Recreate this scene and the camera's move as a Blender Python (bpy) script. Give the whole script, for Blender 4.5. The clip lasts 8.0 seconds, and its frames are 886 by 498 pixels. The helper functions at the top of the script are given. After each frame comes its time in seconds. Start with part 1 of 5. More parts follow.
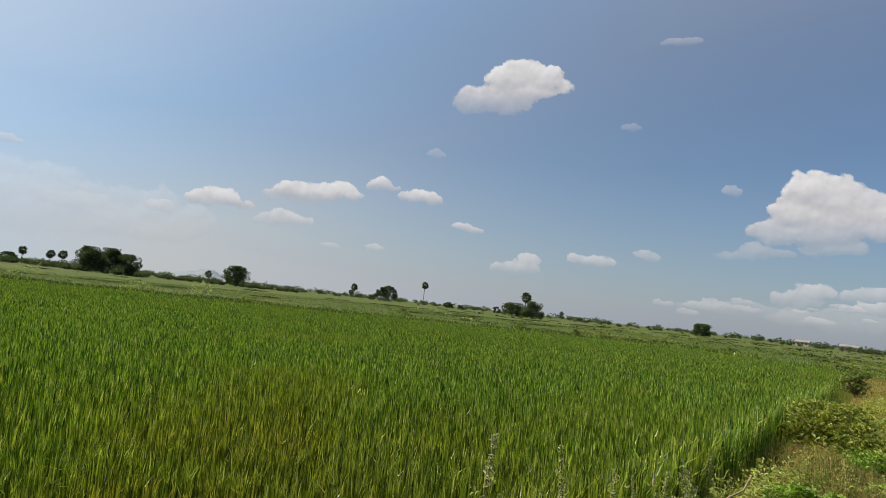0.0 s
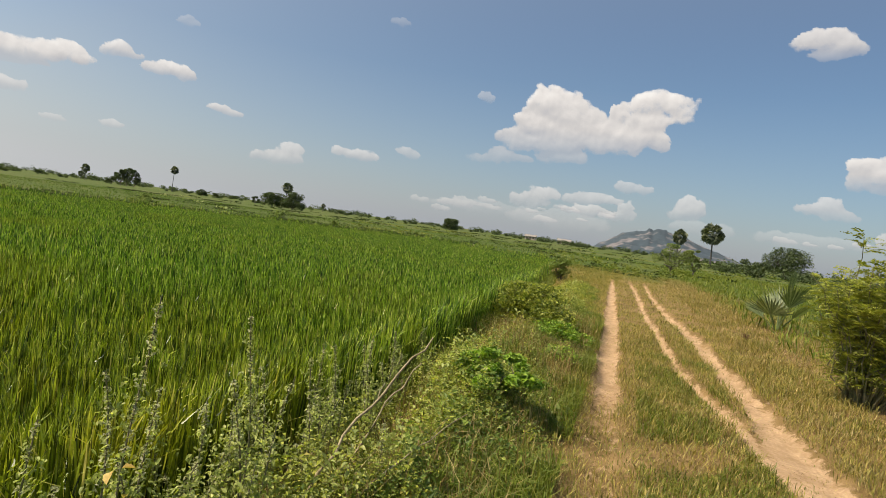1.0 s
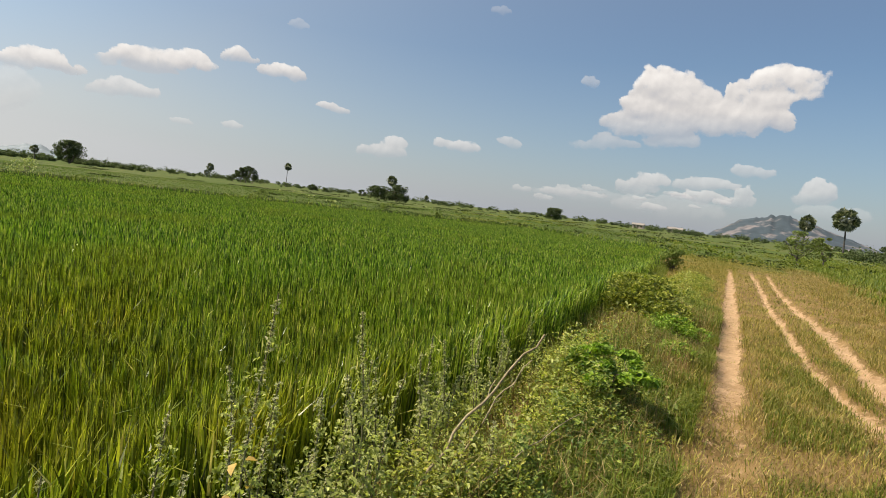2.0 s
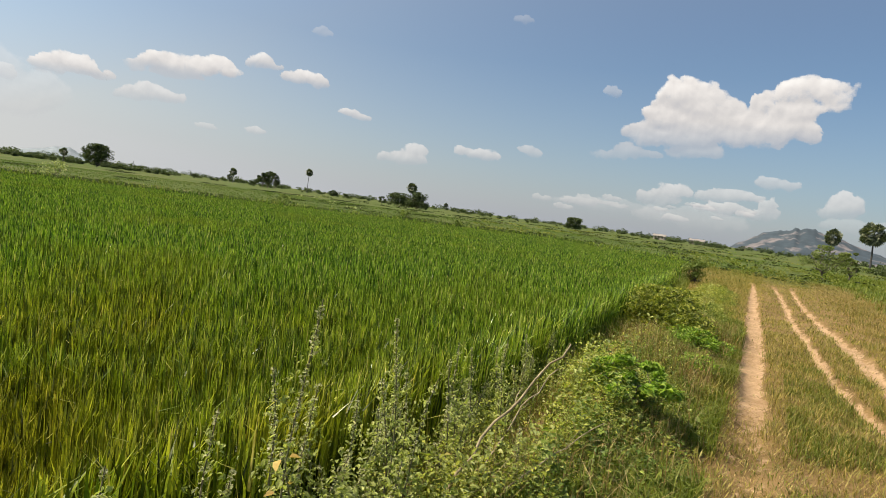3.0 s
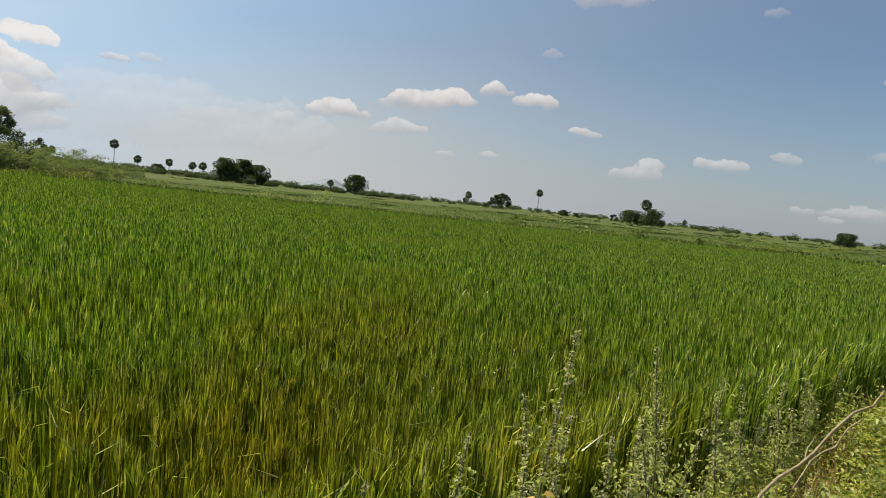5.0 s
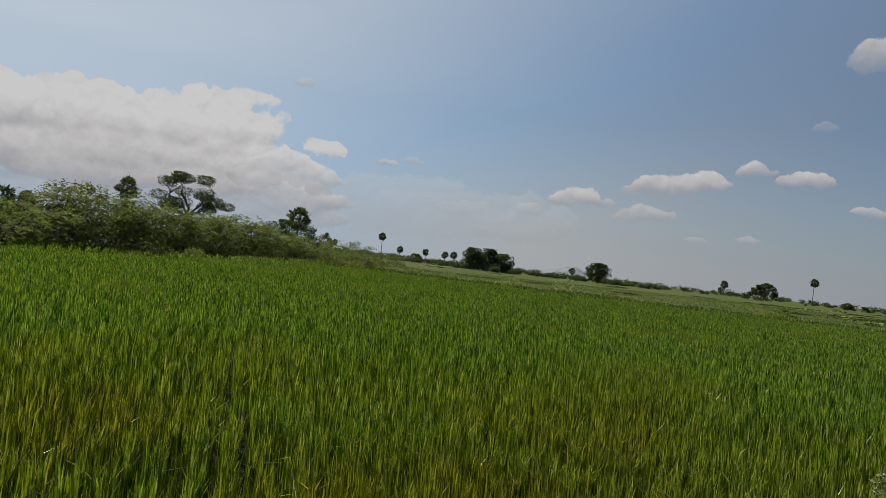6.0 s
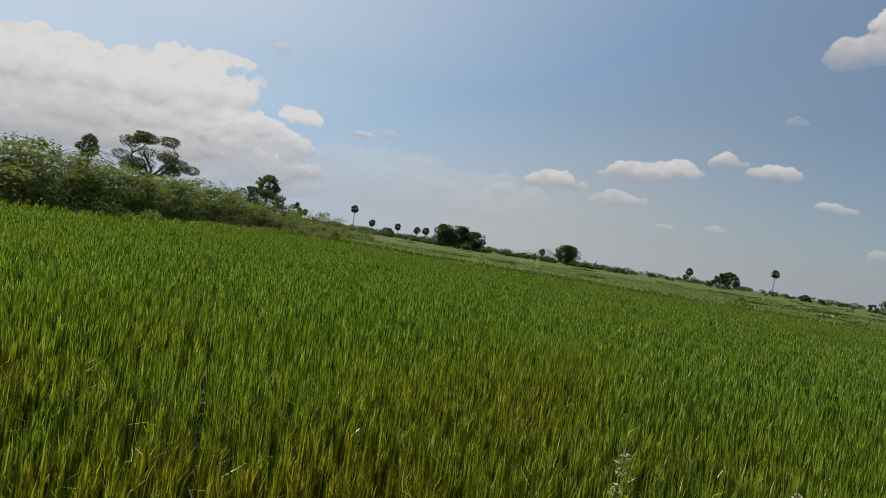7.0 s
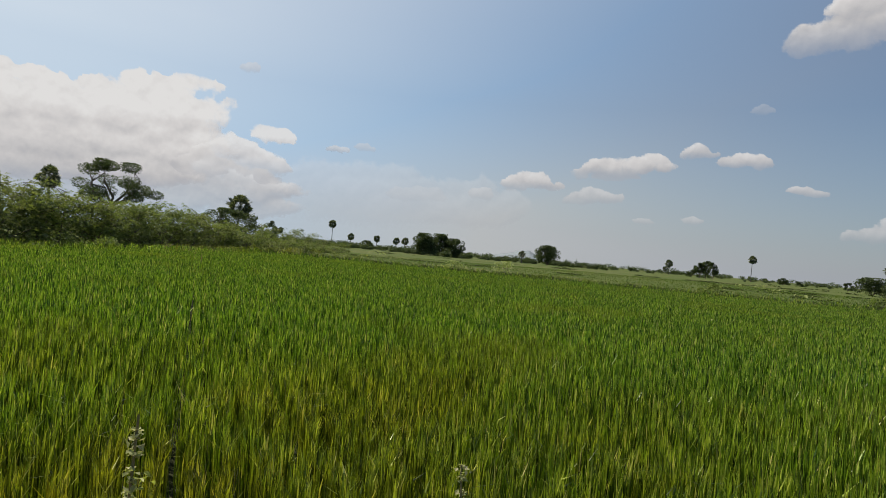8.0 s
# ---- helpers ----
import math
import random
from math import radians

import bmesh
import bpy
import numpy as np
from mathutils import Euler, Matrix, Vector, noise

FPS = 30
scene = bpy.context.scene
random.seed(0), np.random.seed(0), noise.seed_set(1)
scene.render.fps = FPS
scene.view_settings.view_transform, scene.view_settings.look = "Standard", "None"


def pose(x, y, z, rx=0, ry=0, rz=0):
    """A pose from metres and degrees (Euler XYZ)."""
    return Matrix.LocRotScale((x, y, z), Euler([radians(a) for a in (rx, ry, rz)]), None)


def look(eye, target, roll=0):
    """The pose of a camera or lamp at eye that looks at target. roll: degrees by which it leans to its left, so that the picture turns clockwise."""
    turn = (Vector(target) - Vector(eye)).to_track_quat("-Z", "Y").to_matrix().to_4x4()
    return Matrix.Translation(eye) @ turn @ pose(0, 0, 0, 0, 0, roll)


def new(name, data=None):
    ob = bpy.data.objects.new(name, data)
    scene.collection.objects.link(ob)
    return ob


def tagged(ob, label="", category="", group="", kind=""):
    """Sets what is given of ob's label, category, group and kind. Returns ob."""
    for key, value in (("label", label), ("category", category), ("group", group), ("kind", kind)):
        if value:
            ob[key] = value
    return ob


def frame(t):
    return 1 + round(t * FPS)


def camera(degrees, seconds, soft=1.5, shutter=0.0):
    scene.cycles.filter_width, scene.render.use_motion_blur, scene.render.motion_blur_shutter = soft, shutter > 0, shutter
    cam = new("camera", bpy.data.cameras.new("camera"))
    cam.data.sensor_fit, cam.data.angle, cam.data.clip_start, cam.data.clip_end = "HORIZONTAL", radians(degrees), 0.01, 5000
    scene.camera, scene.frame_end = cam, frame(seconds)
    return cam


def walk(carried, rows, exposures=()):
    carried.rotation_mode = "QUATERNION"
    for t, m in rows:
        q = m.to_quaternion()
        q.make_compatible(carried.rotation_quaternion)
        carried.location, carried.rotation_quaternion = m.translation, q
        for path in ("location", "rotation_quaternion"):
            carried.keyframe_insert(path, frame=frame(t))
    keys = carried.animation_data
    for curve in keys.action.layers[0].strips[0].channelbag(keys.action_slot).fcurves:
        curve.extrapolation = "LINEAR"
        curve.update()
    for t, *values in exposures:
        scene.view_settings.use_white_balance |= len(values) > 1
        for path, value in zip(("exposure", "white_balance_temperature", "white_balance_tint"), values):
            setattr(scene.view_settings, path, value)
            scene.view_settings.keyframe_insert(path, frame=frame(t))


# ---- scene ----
cam = camera(72.0, 8.0, soft=0.6)
PATH = [
    (0.0, -0.197, -0.153, 1.633, 95.19, 6.14, 39.98), (0.1, -0.174, -0.167, 1.652, 94.96, 4.74, 37.88),
    (0.2, -0.115, -0.17, 1.641, 93.47, 4.85, 39.67), (0.3, -0.027, -0.154, 1.635, 93.23, 5.13, 36.94),
    (0.4, 0.043, -0.131, 1.655, 93.42, 4.76, 29.04), (0.5, 0.074, -0.119, 1.638, 92.17, 5.49, 23.57),
    (0.6, 0.089, -0.095, 1.627, 89.97, 6.88, 18.29), (0.8, 0.08, -0.031, 1.61, 88.92, 6.45, 15.45),
    (1.0, 0.03, -0.003, 1.592, 87.83, 7.73, 16.97), (1.2, 0.023, -0.003, 1.598, 85.94, 7.54, 20.35),
    (1.5, -0.0, 0.0, 1.6, 86.23, 6.0, 24.97), (2.0, -0.036, 0.066, 1.599, 85.72, 6.73, 26.38),
    (2.2, -0.081, 0.068, 1.589, 85.91, 6.46, 27.18), (3.3, -0.041, -0.067, 1.614, 86.19, 7.93, 28.38),
    (3.5, -0.067, 0.016, 1.598, 85.73, 8.19, 28.15), (4.0, -0.109, 0.046, 1.59, 85.39, 7.99, 29.14),
    (4.5, -0.137, 0.029, 1.584, 84.55, 6.91, 34.21), (4.7, -0.164, 0.026, 1.58, 83.67, 7.22, 37.85),
    (5.8, -0.31, 0.136, 1.597, 95.84, 4.32, 79.84), (5.9, -0.314, 0.148, 1.597, 93.93, 5.64, 75.61),
    (6.0, -0.318, 0.161, 1.596, 91.22, 6.36, 72.77), (6.1, -0.322, 0.175, 1.595, 91.25, 4.04, 72.23),
    (6.2, -0.327, 0.194, 1.592, 90.84, 3.75, 73.0), (6.4, -0.337, 0.248, 1.585, 89.64, 4.23, 72.53),
    (6.5, -0.343, 0.288, 1.587, 89.12, 6.8, 72.21), (6.6, -0.34, 0.343, 1.591, 91.13, 9.91, 73.46),
    (6.8, -0.312, 0.499, 1.603, 93.01, 9.38, 73.6), (7.0, -0.279, 0.674, 1.614, 89.34, 8.93, 69.94),
    (7.2, -0.269, 0.827, 1.611, 90.56, 4.75, 69.47), (7.4, -0.28, 0.996, 1.592, 89.16, 5.1, 72.66),
    (7.5, -0.258, 1.086, 1.604, 89.93, 4.5, 78.58), (7.6, -0.234, 1.157, 1.602, 88.68, 4.0, 76.52),
    (7.8, -0.219, 1.344, 1.583, 87.82, 2.95, 75.93), (8.0, -0.225, 1.563, 1.564, 90.33, 4.96, 68.36)]


def seat(x, y, z, tilt, roll, yaw):
    """Camera pose: heading, then tilt, then roll about the line of sight (clockwise picture for positive roll)."""
    return pose(x, y, z, 0, 0, yaw) @ pose(0, 0, 0, tilt, 0, 0) @ pose(0, 0, 0, 0, 0, roll)


walk(cam, [(t, seat(*r)) for t, *r in PATH],
     exposures=[(0.0, 0.06, 6400, 10), (0.5, 0.05, 6550, 10), (0.8, 0.2, 6750, 10), (1.0, 0.25, 6800, 10), (3.5, 0.33, 6750, 10), (4.7, 0.28, 6700, 10), (5.8, -0.43, 6450, 10), (6.1, -0.37, 6400, 10), (6.5, -0.1, 6420, 10), (7.0, -0.17, 6450, 10), (7.5, -0.06, 6500, 10), (8.0, -0.08, 6500, 10)])

# ---- light ----
SUN_AZ, SUN_EL = 122.0, 55.0      # degrees left of the track, degrees above the horizon
world = bpy.data.worlds.new("sky")
scene.world = world
world.use_nodes = True
wn = world.node_tree
sky = wn.nodes.new("ShaderNodeTexSky")
sky.sky_type, sky.sun_disc = "NISHITA", False
sky.sun_elevation, sky.sun_rotation = radians(SUN_EL), radians(-SUN_AZ)
sky.air_density, sky.dust_density, sky.ozone_density = 1.2, 0.4, 3.0
tint = wn.nodes.new("ShaderNodeMix")
tint.data_type, tint.blend_type = "RGBA", "MULTIPLY"
tint.inputs[0].default_value, tint.inputs[7].default_value = 1.0, (0.86, 1.0, 1.12, 1)
wn.links.new(sky.outputs[0], tint.inputs[6])
wn.links.new(tint.outputs[2], wn.nodes["Background"].inputs[0])
wn.nodes["Background"].inputs[1].default_value = 0.072
lamp = bpy.data.lights.new("sun", "SUN")
lamp.energy, lamp.angle, lamp.color = 5.0, radians(0.53), (1.0, 0.91, 0.76)
sun_ob = new("sun", lamp)
sun_ob.matrix_world = look((-300 * math.sin(radians(SUN_AZ)), 300 * math.cos(radians(SUN_AZ)), 300 * math.tan(radians(SUN_EL))), (0, 0, 0))


def haze():
    """Glowing shell: pale haze painted low on the far sky, thickest towards the sun."""
    m = bpy.data.materials.new("sky_haze_glow")
    m.use_nodes = True
    nt = m.node_tree
    nt.nodes.clear()
    out = nt.nodes.new("ShaderNodeOutputMaterial")
    att = nt.nodes.new("ShaderNodeAttribute")
    att.attribute_name = "veil"
    em = nt.nodes.new("ShaderNodeEmission")
    side = nt.nodes.new("ShaderNodeAttribute")
    side.attribute_name = "sunward"
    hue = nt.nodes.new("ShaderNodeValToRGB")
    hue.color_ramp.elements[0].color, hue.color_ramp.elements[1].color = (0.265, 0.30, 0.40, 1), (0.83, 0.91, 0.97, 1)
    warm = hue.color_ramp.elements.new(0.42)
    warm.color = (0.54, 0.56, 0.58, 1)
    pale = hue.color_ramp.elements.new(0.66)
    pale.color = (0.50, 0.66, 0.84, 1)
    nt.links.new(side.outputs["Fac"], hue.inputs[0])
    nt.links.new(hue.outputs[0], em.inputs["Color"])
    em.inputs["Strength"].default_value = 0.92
    tp, mx = nt.nodes.new("ShaderNodeBsdfTransparent"), nt.nodes.new("ShaderNodeMixShader")
    nt.links.new(att.outputs["Fac"], mx.inputs[0])
    nt.links.new(tp.outputs[0], mx.inputs[1])
    nt.links.new(em.outputs[0], mx.inputs[2])
    nt.links.new(mx.outputs[0], out.inputs[0])
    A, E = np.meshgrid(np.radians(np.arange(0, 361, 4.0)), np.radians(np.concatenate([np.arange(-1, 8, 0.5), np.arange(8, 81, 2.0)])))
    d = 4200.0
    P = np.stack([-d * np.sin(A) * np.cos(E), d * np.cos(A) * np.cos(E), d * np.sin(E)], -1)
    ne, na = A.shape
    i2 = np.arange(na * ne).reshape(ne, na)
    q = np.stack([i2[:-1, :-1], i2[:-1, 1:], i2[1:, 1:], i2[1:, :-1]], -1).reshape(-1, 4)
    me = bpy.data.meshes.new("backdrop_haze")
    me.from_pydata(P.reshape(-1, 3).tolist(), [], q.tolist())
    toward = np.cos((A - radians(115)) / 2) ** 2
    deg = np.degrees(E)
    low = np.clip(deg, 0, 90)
    # also paints the glow around the sun and lightens the upper sky
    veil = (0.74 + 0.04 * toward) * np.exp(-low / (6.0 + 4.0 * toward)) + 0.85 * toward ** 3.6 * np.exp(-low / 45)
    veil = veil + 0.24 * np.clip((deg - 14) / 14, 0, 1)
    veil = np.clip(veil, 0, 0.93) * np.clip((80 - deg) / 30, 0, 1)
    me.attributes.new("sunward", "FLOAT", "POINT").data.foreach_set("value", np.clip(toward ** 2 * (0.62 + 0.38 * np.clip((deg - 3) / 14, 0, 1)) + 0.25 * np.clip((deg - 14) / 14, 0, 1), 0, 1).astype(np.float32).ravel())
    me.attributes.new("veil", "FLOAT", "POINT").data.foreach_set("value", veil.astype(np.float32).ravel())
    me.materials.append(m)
    ob = tagged(new("backdrop_haze", me), "glowing backdrop shell painted with pale haze and sunward sky glow", "sky", kind="structure")
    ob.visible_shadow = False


haze()

# ---- materials ----


def nodes_of(name):
    m = bpy.data.materials.new(name)
    m.use_nodes = True
    nt = m.node_tree
    nt.nodes.clear()
    return m, nt, nt.nodes.new("ShaderNodeOutputMaterial")


def node(nt, kind, **ins):
    n = nt.nodes.new("ShaderNode" + kind)
    for k, v in ins.items():
        n.inputs[k.replace("_", " ")].default_value = v
    return n


def ramp(nt, source, stops):
    r = nt.nodes.new("ShaderNodeValToRGB")
    while len(r.color_ramp.elements) < len(stops):
        r.color_ramp.elements.new(0.5)
    for e, (p, c) in zip(r.color_ramp.elements, stops):
        e.position, e.color = p, (*c, 1) if len(c) == 3 else c
    nt.links.new(source, r.inputs[0])
    return r.outputs[0]


def mixed(nt, fac, a, b, how="MIX"):
    m = nt.nodes.new("ShaderNodeMix")
    m.data_type, m.blend_type = "RGBA", how
    for sock, v in ((m.inputs[0], fac), (m.inputs[6], a), (m.inputs[7], b)):
        if isinstance(v, bpy.types.NodeSocket):
            nt.links.new(v, sock)
        else:
            sock.default_value = v if isinstance(v, float) else (*v, 1)
    return m.outputs[2]


def noise_of(nt, scale, detail=4.0, rough=0.55, coords=None):
    n = node(nt, "TexNoise", Scale=scale, Detail=detail, Roughness=rough)
    if coords is None:
        coords = nt.nodes.new("ShaderNodeNewGeometry").outputs["Position"]
    nt.links.new(coords, n.inputs["Vector"])
    return n.outputs["Fac"]


def leaf_material(name, stops, patch_scale=0.4, patch=None, patch_amount=0.5, through_light=0.35, gloss=0.5, mottle=14.0, shine=0.3, start=0.42, ripe=None):
    """Leaves: colour by single leaf, drifting in patches over the ground, with light passing through."""
    m, nt, out = nodes_of(name)
    geo = nt.nodes.new("ShaderNodeNewGeometry")
    col = ramp(nt, geo.outputs["Random Per Island"], stops)
    if patch:
        f = ramp(nt, noise_of(nt, patch_scale, 3.0), [(start, (0, 0, 0)), (start + 0.24, (patch_amount,) * 3)])
        col = mixed(nt, f, col, patch)
    if ripe:
        age = nt.nodes.new("ShaderNodeAttribute")
        age.attribute_name = "yellowing"
        blotch = ramp(nt, noise_of(nt, 1.3, 4.0, 0.6), [(0.32, (0.25,) * 3), (0.66, (0.9,) * 3)])
        old = mixed(nt, 1.0, ramp(nt, geo.outputs["Random Per Island"], [(0.0, (0.1,) * 3), (0.4, (0.45,) * 3), (1.0, (1.5,) * 3)]), ripe, "MULTIPLY")
        col = mixed(nt, mixed(nt, 1.0, age.outputs["Color"], blotch, "MULTIPLY"), col, old)
    grain = ramp(nt, noise_of(nt, mottle, 3.0, 0.65), [(0.3, (0.6,) * 3), (0.7, (1.35,) * 3)])
    col = mixed(nt, 1.0, col, grain, "MULTIPLY")
    p = node(nt, "BsdfPrincipled", Roughness=gloss)
    p.inputs["Specular IOR Level"].default_value = shine
    tr = nt.nodes.new("ShaderNodeBsdfTranslucent")
    nt.links.new(col, p.inputs["Base Color"])
    warm = mixed(nt, 1.0, col, (1.15, 1.25, 0.55), "MULTIPLY")
    nt.links.new(warm, tr.inputs["Color"])
    mx = nt.nodes.new("ShaderNodeMixShader")
    mx.inputs[0].default_value = through_light
    nt.links.new(p.outputs[0], mx.inputs[1])
    nt.links.new(tr.outputs[0], mx.inputs[2])
    nt.links.new(mx.outputs[0], out.inputs[0])
    return m


def rough_material(name, a, b, scale, rough=0.9, bump=0.3, fine=40.0, cut=(0.35, 0.65)):
    m, nt, out = nodes_of(name)
    n1, n2 = noise_of(nt, scale, 5.0), noise_of(nt, fine, 4.0)
    col = mixed(nt, ramp(nt, n1, [(cut[0], (0, 0, 0)), (cut[1], (1, 1, 1))]), a, b)
    col = mixed(nt, 1.0, col, ramp(nt, n2, [(0.3, (0.7,) * 3), (0.75, (1.2,) * 3)]), "MULTIPLY")
    p = node(nt, "BsdfPrincipled", Roughness=rough)
    bm_ = node(nt, "Bump", Strength=bump, Distance=0.05)
    nt.links.new(n2, bm_.inputs["Height"])
    nt.links.new(col, p.inputs["Base Color"])
    nt.links.new(bm_.outputs[0], p.inputs["Normal"])
    nt.links.new(p.outputs[0], out.inputs[0])
    return m


def ground_material():
    """Earth: sand in the wheel ruts, straw-strewn soil beside them, mud under the rice, rough grass far off."""
    m, nt, out = nodes_of("earth")
    att = nt.nodes.new("ShaderNodeAttribute")
    att.attribute_name = "sand"
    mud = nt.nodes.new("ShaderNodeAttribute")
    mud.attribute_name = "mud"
    far = nt.nodes.new("ShaderNodeAttribute")
    far.attribute_name = "sward"
    big, mid, small = noise_of(nt, 0.05, 5.0), noise_of(nt, 1.6, 5.0), noise_of(nt, 26.0, 5.0, 0.7)
    grass = mixed(nt, ramp(nt, mid, [(0.35, (0, 0, 0)), (0.65, (1, 1, 1))]), (0.165, 0.107, 0.038), (0.31, 0.20, 0.083))
    sward = mixed(nt, ramp(nt, big, [(0.42, (0, 0, 0)), (0.66, (1, 1, 1))]), (0.082, 0.118, 0.019), (0.145, 0.15, 0.046))
    sward = mixed(nt, ramp(nt, noise_of(nt, 0.5, 6.0, 0.7), [(0.4, (0, 0, 0)), (0.6, (0.5,) * 3)]), sward, (0.05, 0.07, 0.02))
    col = mixed(nt, far.outputs["Fac"], grass, sward)
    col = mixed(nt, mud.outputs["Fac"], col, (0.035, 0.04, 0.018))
    sand = mixed(nt, ramp(nt, small, [(0.3, (0, 0, 0)), (0.7, (1, 1, 1))]), (0.43, 0.27, 0.15), (0.64, 0.445, 0.265))
    sand = mixed(nt, ramp(nt, noise_of(nt, 3.2, 8.0, 0.75), [(0.4, (0, 0, 0)), (0.6, (0.75,) * 3)]), sand, (0.33, 0.21, 0.105))
    add = nt.nodes.new("ShaderNodeMath")
    add.operation = "ADD"
    nt.links.new(att.outputs["Fac"], add.inputs[0])
    sub = nt.nodes.new("ShaderNodeMath")
    sub.operation = "MULTIPLY_ADD"
    sub.inputs[1].default_value, sub.inputs[2].default_value = 3.4, -1.7
    nt.links.new(noise_of(nt, 6.0, 8.0, 0.78), sub.inputs[0])
    nt.links.new(sub.outputs[0], add.inputs[1])
    col = mixed(nt, ramp(nt, add.outputs[0], [(0.35, (0, 0, 0)), (0.62, (1, 1, 1))]), col, sand)
    p = node(nt, "BsdfPrincipled", Roughness=0.95)
    p.inputs["Specular IOR Level"].default_value = 0.15
    bmp = node(nt, "Bump", Strength=0.8, Distance=0.06)
    nt.links.new(noise_of(nt, 11.0, 7.0, 0.68), bmp.inputs["Height"])
    nt.links.new(col, p.inputs["Base Color"])
    nt.links.new(bmp.outputs[0], p.inputs["Normal"])
    nt.links.new(p.outputs[0], out.inputs[0])
    return m


def cloud_material():
    """Glowing cumulus far off: thick where the body is, torn at the rim, shade painted grey towards its flat base."""
    m, nt, out = nodes_of("cloud_vapour")
    den = nt.nodes.new("ShaderNodeAttribute")
    den.attribute_name = "body"
    painted_light = nt.nodes.new("ShaderNodeAttribute")
    painted_light.attribute_name = "painted_light"
    pos = nt.nodes.new("ShaderNodeNewGeometry").outputs["Position"]
    warp = node(nt, "TexNoise", Scale=0.008, Detail=3.0)
    nt.links.new(pos, warp.inputs["Vector"])
    push = nt.nodes.new("ShaderNodeVectorMath")
    push.operation = "MULTIPLY_ADD"
    push.inputs[1].default_value = (45, 45, 45)
    nt.links.new(warp.outputs["Color"], push.inputs[0])
    nt.links.new(pos, push.inputs[2])
    lit = nt.nodes.new("ShaderNodeVectorMath")
    lit.operation = "ADD"
    lit.inputs[1].default_value = (-12, -4, 22)
    nt.links.new(push.outputs[0], lit.inputs[0])
    n1, n2 = noise_of(nt, 0.0095, 6.0, 0.5, push.outputs[0]), noise_of(nt, 0.0095, 4.0, 0.45, lit.outputs[0])

    def fma(a, k, c):
        q = nt.nodes.new("ShaderNodeMath")
        q.operation = "MULTIPLY_ADD"
        nt.links.new(a, q.inputs[0])
        q.inputs[1].default_value = k
        if isinstance(c, float):
            q.inputs[2].default_value = c
        else:
            nt.links.new(c, q.inputs[2])
        return q.outputs[0]

    n3 = noise_of(nt, 0.035, 6.0, 0.62, push.outputs[0])
    body = fma(n3, 1.3, fma(n1, 1.0, fma(den.outputs["Fac"], 1.7, -1.58)))
    alpha = ramp(nt, body, [(0.0, (0, 0, 0)), (0.3, (0.3,) * 3), (0.62, (0.8,) * 3), (1.0, (1, 1, 1))])
    # sunlit and shaded billows are painted into the emission colour
    relief = fma(n1, 0.75, fma(n2, -0.75, 0.0))
    tone = fma(relief, 1.0, fma(painted_light.outputs["Fac"], 1.0, 0.0))
    col = ramp(nt, tone, [(0.15, (0.53, 0.54, 0.585)), (0.45, (0.68, 0.67, 0.68)), (0.75, (0.87, 0.845, 0.835)), (1.0, (1.0, 0.985, 0.97))])
    em = node(nt, "Emission", Strength=0.78)
    nt.links.new(col, em.inputs["Color"])
    tp = nt.nodes.new("ShaderNodeBsdfTransparent")
    mx = nt.nodes.new("ShaderNodeMixShader")
    thick = nt.nodes.new("ShaderNodeAttribute")
    thick.attribute_name = "thickness"
    am = nt.nodes.new("ShaderNodeMath")
    am.operation = "MULTIPLY"
    nt.links.new(alpha, am.inputs[0])
    nt.links.new(thick.outputs["Fac"], am.inputs[1])
    nt.links.new(am.outputs[0], mx.inputs[0])
    nt.links.new(tp.outputs[0], mx.inputs[1])
    nt.links.new(em.outputs[0], mx.inputs[2])
    nt.links.new(mx.outputs[0], out.inputs[0])
    return m


EARTH = ground_material()
CLOUD = cloud_material()
RICE = leaf_material("rice_blades", [(0.0, (0.011, 0.034, 0.003)), (0.32, (0.062, 0.140, 0.010)), (0.6, (0.212, 0.345, 0.026)), (0.93, (0.455, 0.56, 0.082)), (1.0, (0.66, 0.58, 0.22))],
                     0.35, (0.37, 0.34, 0.035), 0.36, 0.33, 0.36, 16.0, 0.5, 0.52, (0.41, 0.315, 0.018))
GRASS = leaf_material("green_grass", [(0.0, (0.10, 0.115, 0.019)), (0.5, (0.25, 0.24, 0.048)), (0.85, (0.43, 0.355, 0.09)), (1.0, (0.53, 0.4, 0.14))], 1.1, (0.40, 0.29, 0.092), 0.6)
FALLOW = leaf_material("fallow_weeds", [(0.0, (0.052, 0.10, 0.011)), (0.6, (0.108, 0.168, 0.02)), (1.0, (0.18, 0.23, 0.036))], 0.045, (0.21, 0.19, 0.06), 0.4, 0.3, 0.6, 2.0, 0.15, 0.54)
MEADOW = leaf_material("meadow_blades", [(0.0, (0.085, 0.13, 0.014)), (0.6, (0.17, 0.225, 0.026)), (1.0, (0.30, 0.31, 0.055))], 0.2, (0.26, 0.22, 0.05), 0.5)
# dark weeds; along the bunds this colour stands in for their shaded sides
SHADY = leaf_material("dark_weeds_and_bund_shade", [(0.0, (0.03, 0.045, 0.014)), (0.6, (0.055, 0.075, 0.02)), (1.0, (0.09, 0.11, 0.03))], 0.5, None, 0.0, 0.2, 0.65, 2.0, 0.15)
STRAW = leaf_material("dry_grass", [(0.0, (0.17, 0.105, 0.032)), (0.5, (0.36, 0.24, 0.09)), (1.0, (0.68, 0.52, 0.26))], 1.2, (0.15, 0.14, 0.03), 0.65)
